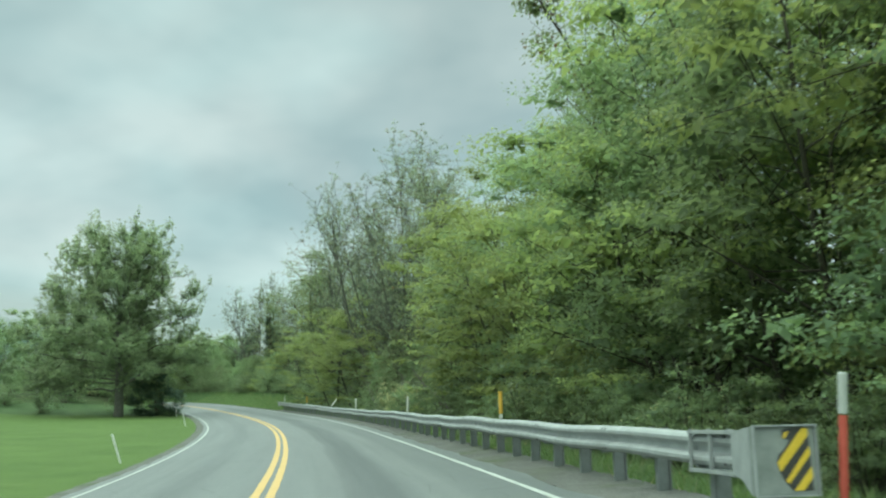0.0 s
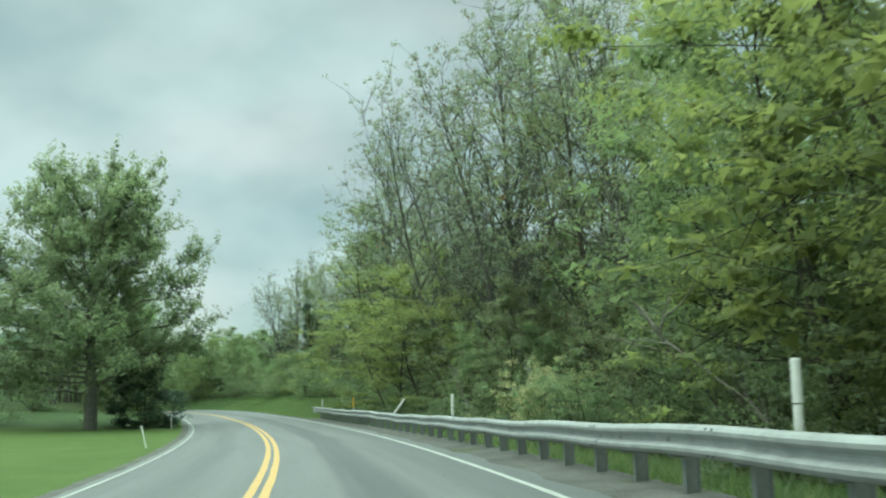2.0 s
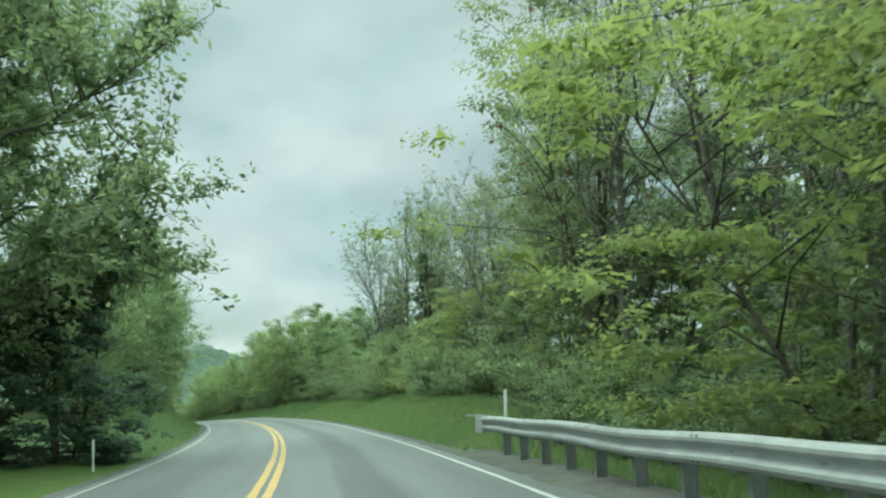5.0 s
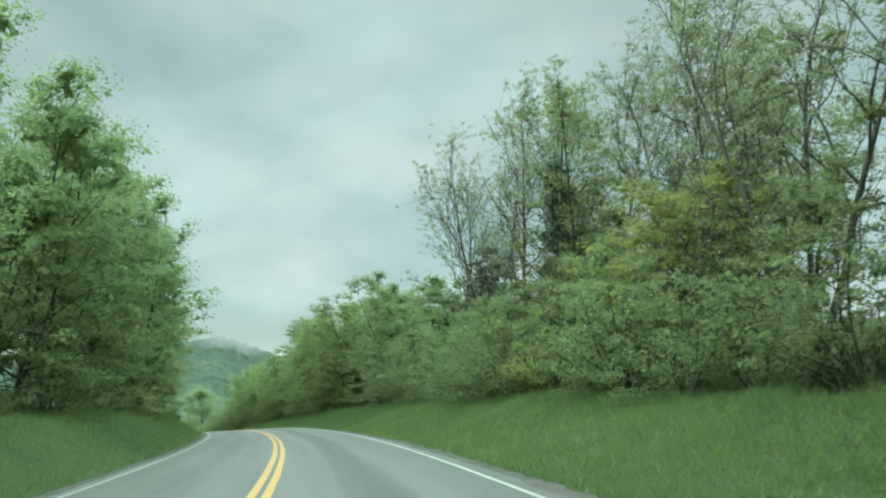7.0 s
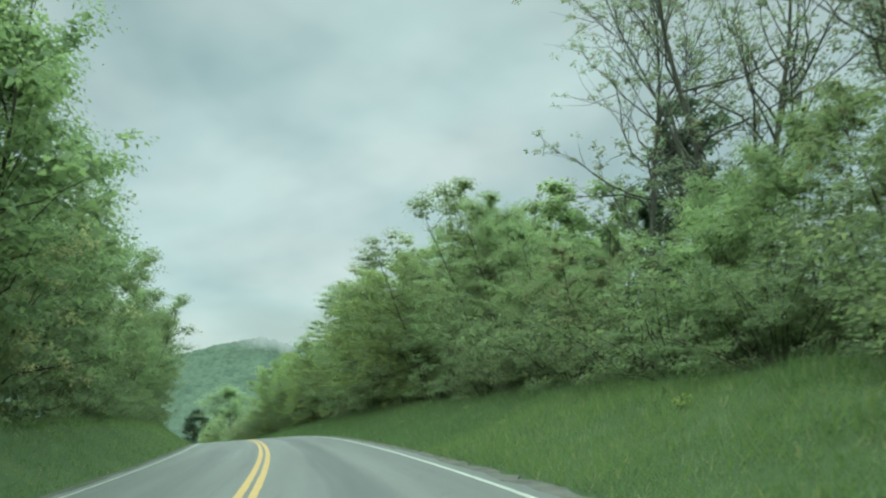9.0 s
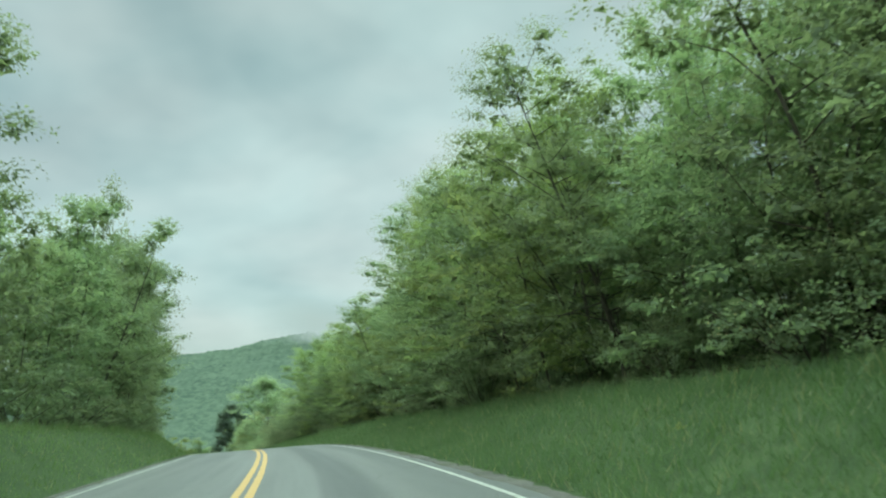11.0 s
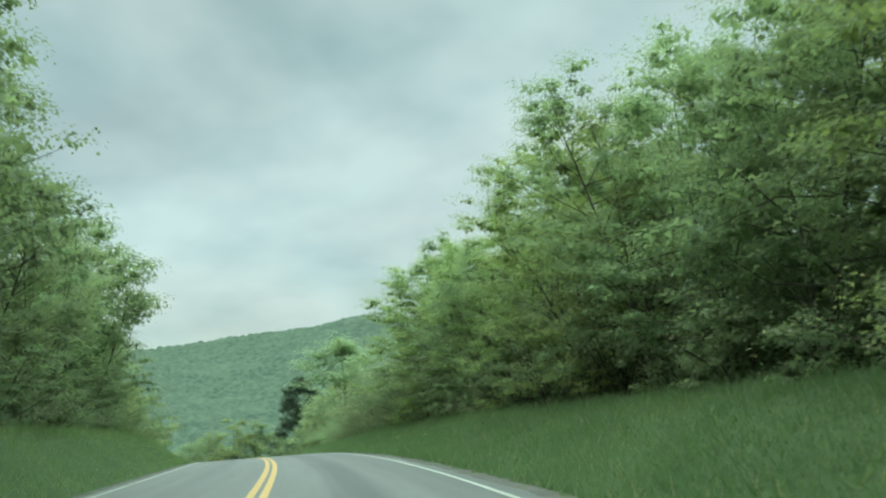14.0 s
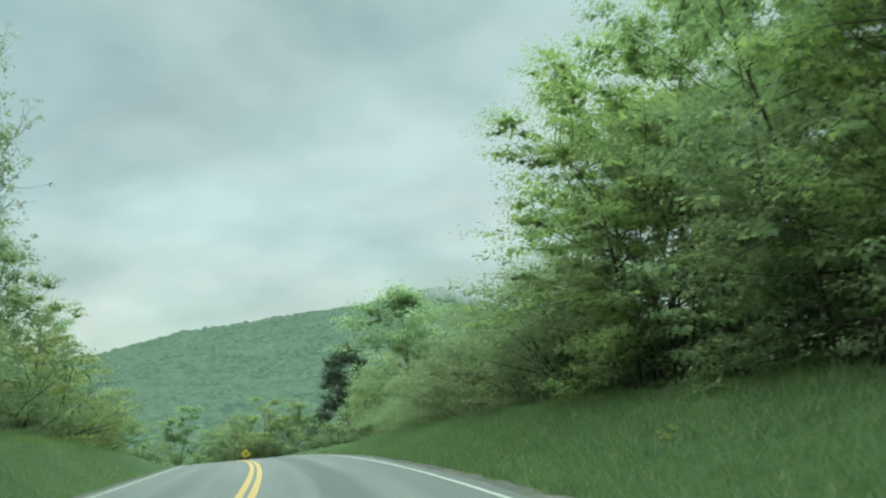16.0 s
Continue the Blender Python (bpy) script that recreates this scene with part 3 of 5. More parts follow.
stock("olive", [tree("broadleaf_tree", 210 + k, 11.5, 4.0, 0.06, 40, 6, 13000, 0.105, 0.6, "edge", (BARK, LEAF_WOOD), "olive-green young tree in front of the tall wood", trunk=0.1, stems=2, rise=0.3, wander=0.11, shown=0.2, sides=5, filler=2400, fill_size=0.22, squash=0.5) for k in range(2)])
stock("wall", [tree("broadleaf_tree", 200 + k, 11.5, 4.7, 0.12, 54, 6, 40000, 0.06, 0.78, "edge", SPRING if k % 2 else MID, L_WALL, trunk=0.09, stems=2 + k % 2, rise=0.12, up=0.05, wander=0.1, shown=0.04, sides=5, filler=8500, fill_size=0.17, squash=0.46, droop=0.4) for k in range(4)])
stock("fine_edge", [tree("broadleaf_tree", 100 + k, 11.5, 4.2, 0.04, 46, 6, 25000, 0.085, 0.82, "edge", MID, L_EDGE, trunk=0.09, stems=2 + k % 2, rise=0.2, wander=0.1, shown=0.06, sides=5, filler=5500, fill_size=0.2, squash=0.45) for k in range(3)])
stock("far_edge", [tree("broadleaf_tree", 15 + k, 11.5, 4.2, 0.04, 42, 6, 12500, 0.115, 0.85, "edge", MID, L_FAR, trunk=0.1, stems=2, rise=0.2, wander=0.1, shown=0.06, sides=5, filler=2800, fill_size=0.27, squash=0.48) for k in range(3)])
stock("back", [tree("broadleaf_tree", 20 + k, 11.5, 4.2, 0.10, 24, 5, 2600, 0.3, 0.95, "edge", MID, "broadleaf tree standing behind the edge of the wood", trunk=0.13, stems=2, rise=0.2, wander=0.1, shown=0.1, sides=5, filler=700, fill_size=0.5) for k in range(2)])
stock("bright", [tree("maple_tree", 30 + k, 9.5, 4.2, 0.14, 32, 6, 12500, 0.105, 0.72, "round", BRIGHT, L_BRIGHT, trunk=0.09, stems=2, rise=0.25, up=0.0, wander=0.1, shown=0.15, sides=5, filler=2600, squash=0.33, fill_size=0.24, droop=0.35) for k in range(3)])
stock("fine_bright", [tree("maple_tree", 130 + k, 9.5, 4.2, 0.14, 34, 6, 23000, 0.078, 0.72, "round", BRIGHT, L_BRIGHT, trunk=0.09, stems=2, rise=0.25, up=0.0, wander=0.1, shown=0.15, sides=5, filler=3200, squash=0.36, fill_size=0.2, droop=0.35) for k in range(2)])
stock("ash", [tree("ash_tree", 40 + k, 18.0, 5.8, 0.2, 34, 12, 9500, 0.115, 0.24, "vase", ASH, L_ASH, trunk=0.17, stems=1 + k % 2, rise=0.62, up=0.16, wander=0.13, thick=0.55, shown=0.85, sides=6, squash=0.9, broad=0.42, reach=0.25) for k in range(5)])
stock("tall", [tree("forest_tree", 50 + k, 17.0, 4.6, 0.16, 46, 6, 15000, 0.12, 0.66, "round", (BARK, LEAF_WOOD), L_TALL, trunk=0.17, stems=2, rise=0.45, wander=0.1, shown=0.35, sides=6, filler=1500, fill_size=0.26) for k in range(3)])
stock("shrub", [shrub("shrub", 60 + k, 3.4, 2.2, 16, 3600, 0.085, 0.52, LOW, L_SHRUB) for k in range(4)])
stock("fine_shrub", [shrub("shrub", 110 + k, 3.4, 2.2, 16, 6000, 0.075, 0.46, MID, L_SHRUB) for k in range(2)])
stock("far_shrub", [shrub("shrub", 66 + k, 3.4, 2.2, 12, 1800, 0.115, 0.5, LOW, "leafy green shrub growing in the shade of the trees") for k in range(2)])
stock("bright_shrub", [shrub("shrub", 70 + k, 2.9, 2.1, 15, 4200, 0.072, 0.42, BRIGHT, "yellow-green leafy shrub growing along the bank") for k in range(2)])
stock("cream", [shrub("blossom_shrub", 80 + k, 2.6, 2.3, 15, 3600, 0.085, 0.38, LOW, L_CREAM, "shrub", 450) for k in range(2)])
stock("white_shrub", [shrub("blossom_shrub", 140 + k, 4.4, 2.9, 18, 6500, 0.075, 0.5, LOW, "overhanging shrub flecked with small white blossom", "shrub", 500) for k in range(2)])
stock("plume", [shrub("blossom_shrub", 84, 2.6, 2.3, 16, 1800, 0.1, 0.3, MID, "arching shrub covered in cream blossom plumes behind the rail", "shrub", 5200)])
stock("hedge", [shrub("hedge_shrub", 150 + k, 4.6, 3.0, 24, 15000, 0.08, 0.75, MID if k else LOW, "plump green hedge shrub dusted with cream blossom", "shrub", 1500) for k in range(2)])
stock("pale_round", [tree("maple_tree", 33, 14.0, 4.6, 0.03, 50, 6, 20000, 0.13, 1.2, "round", (BARK, LEAF_MAPLE), "pale green rounded tree down the slope", trunk=0.14, stems=1, rise=0.3, shown=0.06, sides=5, filler=3500, fill_size=0.3)])
stock("bramble", [shrub("bramble", 90 + k, 1.3, 1.5, 13, 2200, 0.08, 0.26, LOW, "low tangle of bramble at the foot of the trees", "bramble") for k in range(2)])
stock("dark", [tree("dark_yew", 8, 7.4, 3.3, 0.02, 54, 6, 13000, 0.16, 0.6, "edge", DARK, "dark green dense bushy tree", trunk=0.12, rise=-0.12, up=0.03, shown=0.05, filler=3200, fill_size=0.32)])
stock("vine", [tree("vine_tree", 95, 9.0, 1.5, 0.12, 40, 4, 5500, 0.16, 0.5, "none", DARK, "dead tree column wrapped in dark green vines", trunk=0.2, rise=0.3, shown=0.1, filler=600)])
stock("weed", [shrub("weed", 120 + k, 0.6, 0.4, 7, 200, 0.06, 0.08, (BARK, LEAF_WEED), "pale yellow-green weed growing in the bank grass", "weed") for k in range(2)])
PLANTED = set()
_pick = random.Random(5)


def plant(kind, s, w, height=None, group="", spin=None, wide=1.0, sink=0.1):
    """Sets a plant from the stock at a place along the road; height scales it."""
    obs = STOCK[kind]
    ob = obs[_pick.randrange(len(obs))]
    full = {"fine_bright": 9.5, "white_shrub": 4.4, "hedge": 4.6, "weed": 0.6, "wall": 11.5, "olive": 11.5, "plume": 2.6, "pale_round": 14.0, "fine_edge": 11.5, "fine_shrub": 3.4, "edge": 11.5, "back": 11.5, "far_edge": 11.5, "far_shrub": 3.4, "vine": 9.0, "dark": 7.4, "bright": 9.5, "ash": 18.0, "tall": 17.0, "shrub": 3.4, "bright_shrub": 2.9, "cream": 2.6, "bramble": 1.3}[kind]
    k = (height or full) / full
    x, y, z = foot(s, w, sink)
    m = pose(x, y, z, 0, 0, _pick.uniform(0, 360) if spin is None else spin) @ Matrix.Diagonal((k * wide, k * wide, k, 1))
    if ob.name not in PLANTED:
        PLANTED.add(ob.name)
        ob.matrix_world = m
        got = ob
    else:
        got = copy_thing(ob, Matrix())
        got.matrix_world = m
    if group:
        got["group"] = group
    return got


def jitter(a):
    return _pick.uniform(-a, a)


def build_right_wood():
    g_edge, g_back, g_low = "trees at the edge of the wood", "tall trees in the wood", "shrubs along the bank"
    # behind the guard rail
    for s in np.r_[np.arange(12, 60, 4.3), np.arange(62, 98, 6.5)]:
        h = float(np.interp(s, [8, 30, 50, 60, 75, 100], [12.0, 12, 11.5, 6.5, 5.2, 5.6]))
        kind = "bright" if 40 < s < 56 and _pick.random() < 0.25 else "fine_edge" if s < 40 else "edge" if s < 56 else "olive"
        plant(kind, s + jitter(1.0), 10.3 + jitter(0.6), h * _pick.uniform(0.8, 1.12), g_edge)
    for kind, s, w, h in (("olive", 70.5, 9.6, 6.4), ("edge", 75.5, 9.4, 5.0), ("olive", 79.0, 9.6, 6.0), ("edge", 68.0, 9.8, 4.6), ("fine_bright", 19.0, 10.6, 10.5), ("fine_bright", 13.0, 10.8, 10.5)):
        plant(kind, s, w, h, g_edge)
    for s, w, h in ((26.0, 10.8, 11.0), (33.0, 10.6, 11.0), (40.0, 10.6, 10.0), (47.0, 9.8, 8.6)):
        plant("fine_bright", s, w, h, g_edge, wide=1.05)
    for s in np.arange(8, 46, 4.8):
        plant("back", s + jitter(1.0), 14.6 + jitter(0.8), _pick.uniform(10.5, 12.5), g_back)
    for s in np.arange(10, 60, 4.6):
        h = float(np.interp(s, [8, 30, 45, 60], [13.5, 14.5, 14.0, 13.0]))
        plant("tall" if _pick.random() < 0.75 else "ash", s + jitter(1.5), 13.4 + jitter(1.5), h * _pick.uniform(0.86, 1.06), g_back)
    for s in np.arange(61, 112, 3.7):
        h = float(np.interp(s, [60, 76, 90, 118], [14.5, 18, 18.5, 18]))
        plant("tall" if _pick.random() < 0.22 else "ash", s + jitter(1.2), 12.6 + jitter(1.4), h * _pick.uniform(0.86, 1.06), g_back)
    for s, w, h in ((76.0, 11.6, 20.0), (82.0, 12.0, 20.0)):
        plant("ash", s, w, h, g_back, wide=1.1)
    for s in np.arange(58, 114, 4.6):
        plant("back", s + jitter(1.5), 18.0 + jitter(1.0), 12.5 * _pick.uniform(0.85, 1.05), g_back)
    for s in np.arange(60, 130, 5.5):
        plant("back", s + jitter(1.5), 24.0 + jitter(1.5), 12.5 * _pick.uniform(0.85, 1.1), g_back, wide=1.2)
    for s in np.arange(10, 106, 2.7):
        kind = _pick.choice(["shrub", "shrub", "shrub", "bramble", "cream" if s > 90 else "shrub"])
        kind = "fine_shrub" if s < 38 else kind
        plant(kind, s + jitter(0.7), (8.9 if 47 < s < 62 else 7.8) + jitter(0.5), _pick.uniform(1.6, 2.6) if kind != "bramble" else 1.4, g_low)
    plant("fine_bright", 90.0, 8.4, 9.4, g_edge, wide=1.1)
    plant("fine_bright", 83.0, 8.8, 8.0, g_edge, wide=1.2)
    plant("plume", 57.2, 7.1, 2.4, g_low, wide=0.75)
    plant("plume", 59.5, 7.3, 2.2, g_low, wide=0.75)
    for s, w, h in ((16.5, 7.0, 1.9), (29.0, 7.0, 2.3), (53.6, 7.2, 2.0)):
        plant("cream", s, w, h, g_low, wide=0.9)
    # above the grass bank: low shrubs in front of tall airy trees
    for s in np.arange(108, 184, 2.6):
        if 119 < s < 126:
            continue
        kind = _pick.choice(["shrub", "shrub", "bright_shrub", "cream"] if s < 152 else ["shrub", "shrub", "fine_shrub", "white_shrub"])
        plant(kind, s + jitter(0.8), 9.3 + jitter(0.7) + 2.4 * float(1 - smooth(112, 138, s)), _pick.uniform(2.4, 3.9), g_low)
    for kind, s, w, h in (("tall", 111.5, 12.0, 17.5), ("tall", 116.0, 12.0, 16.0), ("ash", 121.0, 15.0, 15.0), ("ash", 126.0, 14.0, 14.0), ("tall", 129.5, 16.5, 12.0), ("ash", 134.0, 13.5, 13.5),
                          ("ash", 139.0, 16.0, 13.5), ("ash", 143.5, 13.5, 13.5), ("ash", 148.0, 15.5, 14.5), ("tall", 152.5, 12.8, 14.0), ("ash", 156.0, 15.5, 15.5), ("ash", 160.0, 12.8, 14.5), ("ash", 161.5, 15.5, 15.0), ("ash", 164.5, 17.0, 16.0), ("ash", 167.0, 12.4, 14.0), ("ash", 170.0, 13.6, 15.5)):
        plant(kind, s, w, h, g_back)
    plant("ash", 176.0, 12.6, 14.0, g_back, wide=1.15)
    for kind, s, w, h in (("tall", 120.0, 17.5, 13.0), ("back", 125.0, 20.0, 9.0), ("tall", 134.0, 17.0, 10.5), ("tall", 141.5, 17.5, 10.5), ("edge", 146.0, 17.0, 8.5), ("edge", 150.0, 16.0, 8.5),
                          ("tall", 158.5, 18.0, 10.5), ("edge", 163.0, 18.0, 7.5), ("tall", 167.0, 18.5, 10.0), ("tall", 123.0, 15.2, 15.0), ("tall", 127.0, 18.0, 14.0), ("tall", 148.0, 19.0, 14.5), ("tall", 153.0, 20.5, 14.0), ("tall", 145.0, 16.5, 13.5), ("olive", 151.0, 13.8, 8.0), ("olive", 156.5, 14.2, 7.5), ("olive", 161.0, 14.0, 7.0), ("olive", 145.5, 14.5, 7.5), ("back", 139.0, 22.0, 7.5), ("back", 152.0, 22.0, 7.5)):
        plant(kind, s, w, h, g_back)
    for kind, s, w, h in (("edge", 114.0, 13.5, 7.0), ("bright", 119.0, 13.0, 6.0), ("olive", 131.0, 12.5, 5.5), ("bright", 138.0, 11.8, 6.6), ("edge", 143.0, 11.8, 5.6), ("olive", 148.5, 11.6, 5.6), ("edge", 153.5, 11.4, 5.2), ("olive", 158.5, 11.2, 5.0)):
        plant(kind, s, w, h, g_edge, wide=1.15)
    for s in (163, 167, 171, 175, 179):
        plant("olive" if s == 171 else "edge", s, 10.2 + jitter(0.5), 5.2 + jitter(0.5), g_edge, wide=1.25)
    plant("vine", 178.0, 14.6, 9.6, g_back, wide=1.1)
    plant("vine", 155.0, 13.6, 10.0, g_back, wide=0.85)
    plant("fine_edge", 182.5, 11.0, 7.2, g_edge, wide=1.0)
    for s in np.arange(156, 186, 6.0):
        plant("back", s + jitter(2), 23.0 + jitter(2), _pick.uniform(4.5, 6.5), g_back, wide=1.3)
    # the leafy wall towards the crest
    for s in np.arange(186.5, 284, 3.6):
        h = float(np.interp(s, [182, 187, 196, 219, 230, 240, 251, 263, 279, 286], [8.6, 9.8, 9.8, 10.6, 10.8, 9.6, 9.5, 9.2, 8.4, 7.8]))
        plant("wall" if s > 199 else "fine_edge", s + jitter(0.8), 10.8 + jitter(0.5) + 0.7 * float(1 - smooth(196, 206, s)), h * _pick.uniform(0.94, 1.1), g_edge)
    for s in np.arange(188, 286, 4.0):
        plant("back", s + jitter(1.2), 14.6 + jitter(0.8), _pick.uniform(7.5, 9.5), g_edge)
    for s in np.arange(190, 288, 4.6):
        plant("back", s + jitter(1.2), 18.6 + jitter(0.8), _pick.uniform(6.5, 8.5), g_edge, wide=1.2)
    for s in np.r_[np.arange(185, 253, 2.7), np.arange(262, 285, 3.4)]:
        plant(_pick.choice(["shrub", "shrub", "shrub", "cream"]), s + jitter(0.8), 10.6 + jitter(0.5), _pick.uniform(1.8, 3.0), g_low)
    for s in np.arange(187, 286, 3.4):
        plant("far_shrub", s + jitter(0.6), 12.6 + jitter(0.5), _pick.uniform(3.2, 4.4), g_low)
    for s in np.arange(188, 288, 3.0):
        plant("far_shrub", s + jitter(0.6), 15.8 + jitter(0.5), _pick.uniform(4.2, 5.6), g_low, wide=1.1)
    for s, w, h in ((275.0, 9.8, 8.8), (282.0, 10.2, 10.2), (284.6, 9.9, 10.4), (287.6, 10.9, 9.6), (292.0, 12.0, 7.4), (288.5, 13.2, 8.6)):
        plant("wall", s, w, h, g_edge, wide=1.1)
    for s, w, h in ((181.0, 9.8, 4.6), (184.0, 9.9, 4.2), (219.0, 9.4, 4.0), (222.0, 9.6, 3.6), (255.5, 10.6, 5.4), (258.8, 10.5, 5.2), (262.5, 10.3, 4.8), (266.5, 10.2, 4.4), (270.0, 10.2, 4.6)):
        plant("white_shrub", s, w, h, g_low)
    for n in range(30):
        s = 112 + 6.0 * n + jitter(2.5)
        plant("weed", s, _pick.uniform(6.0, 8.8), _pick.uniform(0.2, 0.34), "weeds on the grass bank", sink=0.03)
    for s in np.arange(283, 297, 2.2):
        plant("far_shrub", s, 11.6 + jitter(0.4), _pick.uniform(2.8, 3.6), g_low, wide=1.1)
    # undergrowth that closes the wood
    for s in np.r_[np.arange(8, 108, 4.2), np.arange(110, 184, 4.8)]:
        plant("fine_shrub" if s < 26 else "shrub" if s < 44 else "far_shrub", s + jitter(0.8), 11.6 + jitter(0.6), _pick.uniform(3.0, 4.4), g_low)
    for s in np.arange(58, 112, 5.0):
        plant("far_shrub", s + jitter(0.8), 16.0 + jitter(1.0), _pick.uniform(4.0, 5.2), g_low)
    # beyond: a lower hedge and single trees down the slope
    for s in np.arange(293, 350, 3.0):
        h = float(np.interp(s, [293, 305, 320, 350], [6.2, 5.2, 4.6, 4.2]))
        plant("hedge", s + jitter(0.8), 9.9 + jitter(0.5) + 0.06 * (s - 287), h * _pick.uniform(0.85, 1.1), g_low, wide=1.0)
    for s in np.arange(290, 350, 3.4):
        plant("far_shrub", s + jitter(0.8), 12.0 + jitter(0.6) + 0.06 * (s - 287), _pick.uniform(3.8, 4.8), g_low, wide=1.15)


def build_left_wood():
    g_edge, g_low = "trees on the far side of the road", "shrubs on the far side of the road"
    for s in np.arange(126, 284, 3.9):
        h = float(np.interp(s, [126, 131, 142, 160, 173, 187, 195, 205, 220, 232, 240, 255, 270, 284], [11, 12, 13, 14.5, 14, 14, 11.5, 11, 12, 12.5, 13, 11.5, 11, 10.0]))
        plant("far_edge", s + jitter(1), -9.2 + jitter(0.5), 0.86 * h * _pick.uniform(0.88, 1.1), g_edge, wide=0.95)
    for s in np.arange(134, 276, 7.5):
        plant(_pick.choice(["ash", "back", "back"]), s + jitter(2), -14.5 + jitter(1.8), _pick.uniform(8.5, 11.5), g_edge)
    for s in np.arange(124, 306, 3.1):
        plant(_pick.choice(["far_shrub", "far_shrub", "far_shrub", "cream"]) if s > 136 else "shrub", s + jitter(0.8), -7.9 + jitter(0.4) - 1.0 * float(smooth(276, 290, s)), _pick.uniform(1.6, 2.7), g_low)
    plant("tall", 186, -13.6, 20.5, g_edge, wide=0.85)
    plant("ash", 189, -12.6, 18.0, g_edge, wide=0.9)
    plant("far_edge", 241, -9.0, 14.0, g_edge, wide=0.7)
    plant("ash", 301, -11.0, 14.5, g_edge)
    plant("far_edge", 303, -12.2, 10.5, g_edge)
    plant("far_edge", 279, -8.9, 11.3, g_edge, wide=1.05)
    plant("far_edge", 311, -12.0, 8.0, g_edge)
    plant("far_edge", 325, -11.5, 8.5, g_edge)
    plant("far_edge", 296, -12.0, 10.5, g_edge)
    plant("far_edge", 303, -11.5, 7.5, g_edge)
    plant("bright", 312, -11.0, 6.5, g_edge)
    plant("far_edge", 288, -11.0, 10.0, g_edge)
    plant("far_edge", 318, -13.0, 7.0, g_edge)
    for s in np.arange(286, 334, 2.6):
        plant(_pick.choice(["far_shrub", "far_shrub", "bright_shrub"]), s, -9.2 + jitter(0.8), _pick.uniform(3.4, 4.8), g_low)
    for s, w, h in ((163.3, -6.5, 1.5), (165.4, -6.8, 1.5), (172.0, -8.3, 5.2)):
        plant("plume", s, w, h, g_low, wide=0.8)["label"] = "arching straw-coloured shrub hanging over the low bank"
    # far side of the lawn
    for s, w, h in ((96, -46, 13), (108, -42, 14), (120, -38, 13), (132, -33, 13), (140, -25, 12), (128, -24, 9), (84, -52, 12), (150, -20, 12), (72, -60, 14), (118, -29, 8)):
        plant("far_edge" if w > -45 else "back", s, w, h, "trees behind the lawn", wide=1.15)
    for s, w in ((114, -18), (119, -22), (123, -16)):
        plant("shrub", s, w, 3.4, "shrubs behind the lawn")


def build_far_trees():
    g = "trees down in the valley"
    plant("pale_round", 347, 16.0, 13.2, g, wide=1.7)
    plant("dark", 381, 18.8, 13.6, g, wide=0.85)
    for s, w, h in ((356, 15.0, 8.0), (360, 16.2, 8.5), (366, 17.2, 8.5), (372, 18.0, 9.0)):
        plant("far_edge", s, w, h, g, wide=0.9)
    plant("bright", 352, 14.0, 6.0, g)
    plant("bright", 374, 20.6, 12.5, g, wide=0.75)
    plant("bright", 386, 22.5, 12.5, g, wide=0.8)
    for s, w in ((360, 12.5), (366, 14.5), (371, 17.0), (374, 20.5), (368, 19.5), (380, 15.0)):
        plant("far_shrub", s, w, 5.5, "shrubs down in the valley", wide=1.2)
    for w in (-19, -14, -9.5, -6.5, 7, 10.5, 14, 18, 22, 27, 32, 38):
        plant("bright" if w in (10.5, 18, 27) else "far_edge", 399 + jitter(5), w + jitter(1.0), _pick.uniform(8.0, 10.4), g, wide=1.4, sink=1.6)
    for w in np.r_[np.arange(-24, -5.5, 2.6), np.arange(6, 42, 2.6)]:
        plant("far_shrub", 392 + jitter(4), float(w) + jitter(0.8), _pick.uniform(4.6, 6.6), "shrubs down in the valley", wide=1.1)
    for w in (-30, -22, -12, -6.0, 6.5, 16, 26, 36, 46):
        plant("back", 452 + jitter(10), w + jitter(1.0), _pick.uniform(11.0, 13.5), g, wide=1.1)
    for n in range(44):
        s, w = _pick.uniform(390, 520), _pick.choice([-1, 1]) * _pick.uniform(14, 75)
        plant(_pick.choice(["back", "back", "bright" if n % 4 == 0 else "back"]), s, w, _pick.uniform(5.5, 9.5), g, wide=1.2)


def build_bank_trees():
    """Low dense trees on top of the bank, below the airy ones."""
    for s, w, h in ((158.5, 11.4, 5.4), (162.0, 11.2, 5.3), (165.5, 11.4, 5.1), (169.0, 12.6, 5.4)):
        plant("fine_edge", s, w, h, "trees at the edge of the wood", wide=1.2, spin=40 * s)


build_right_wood()
build_left_wood()
build_far_trees()
build_bank_trees()


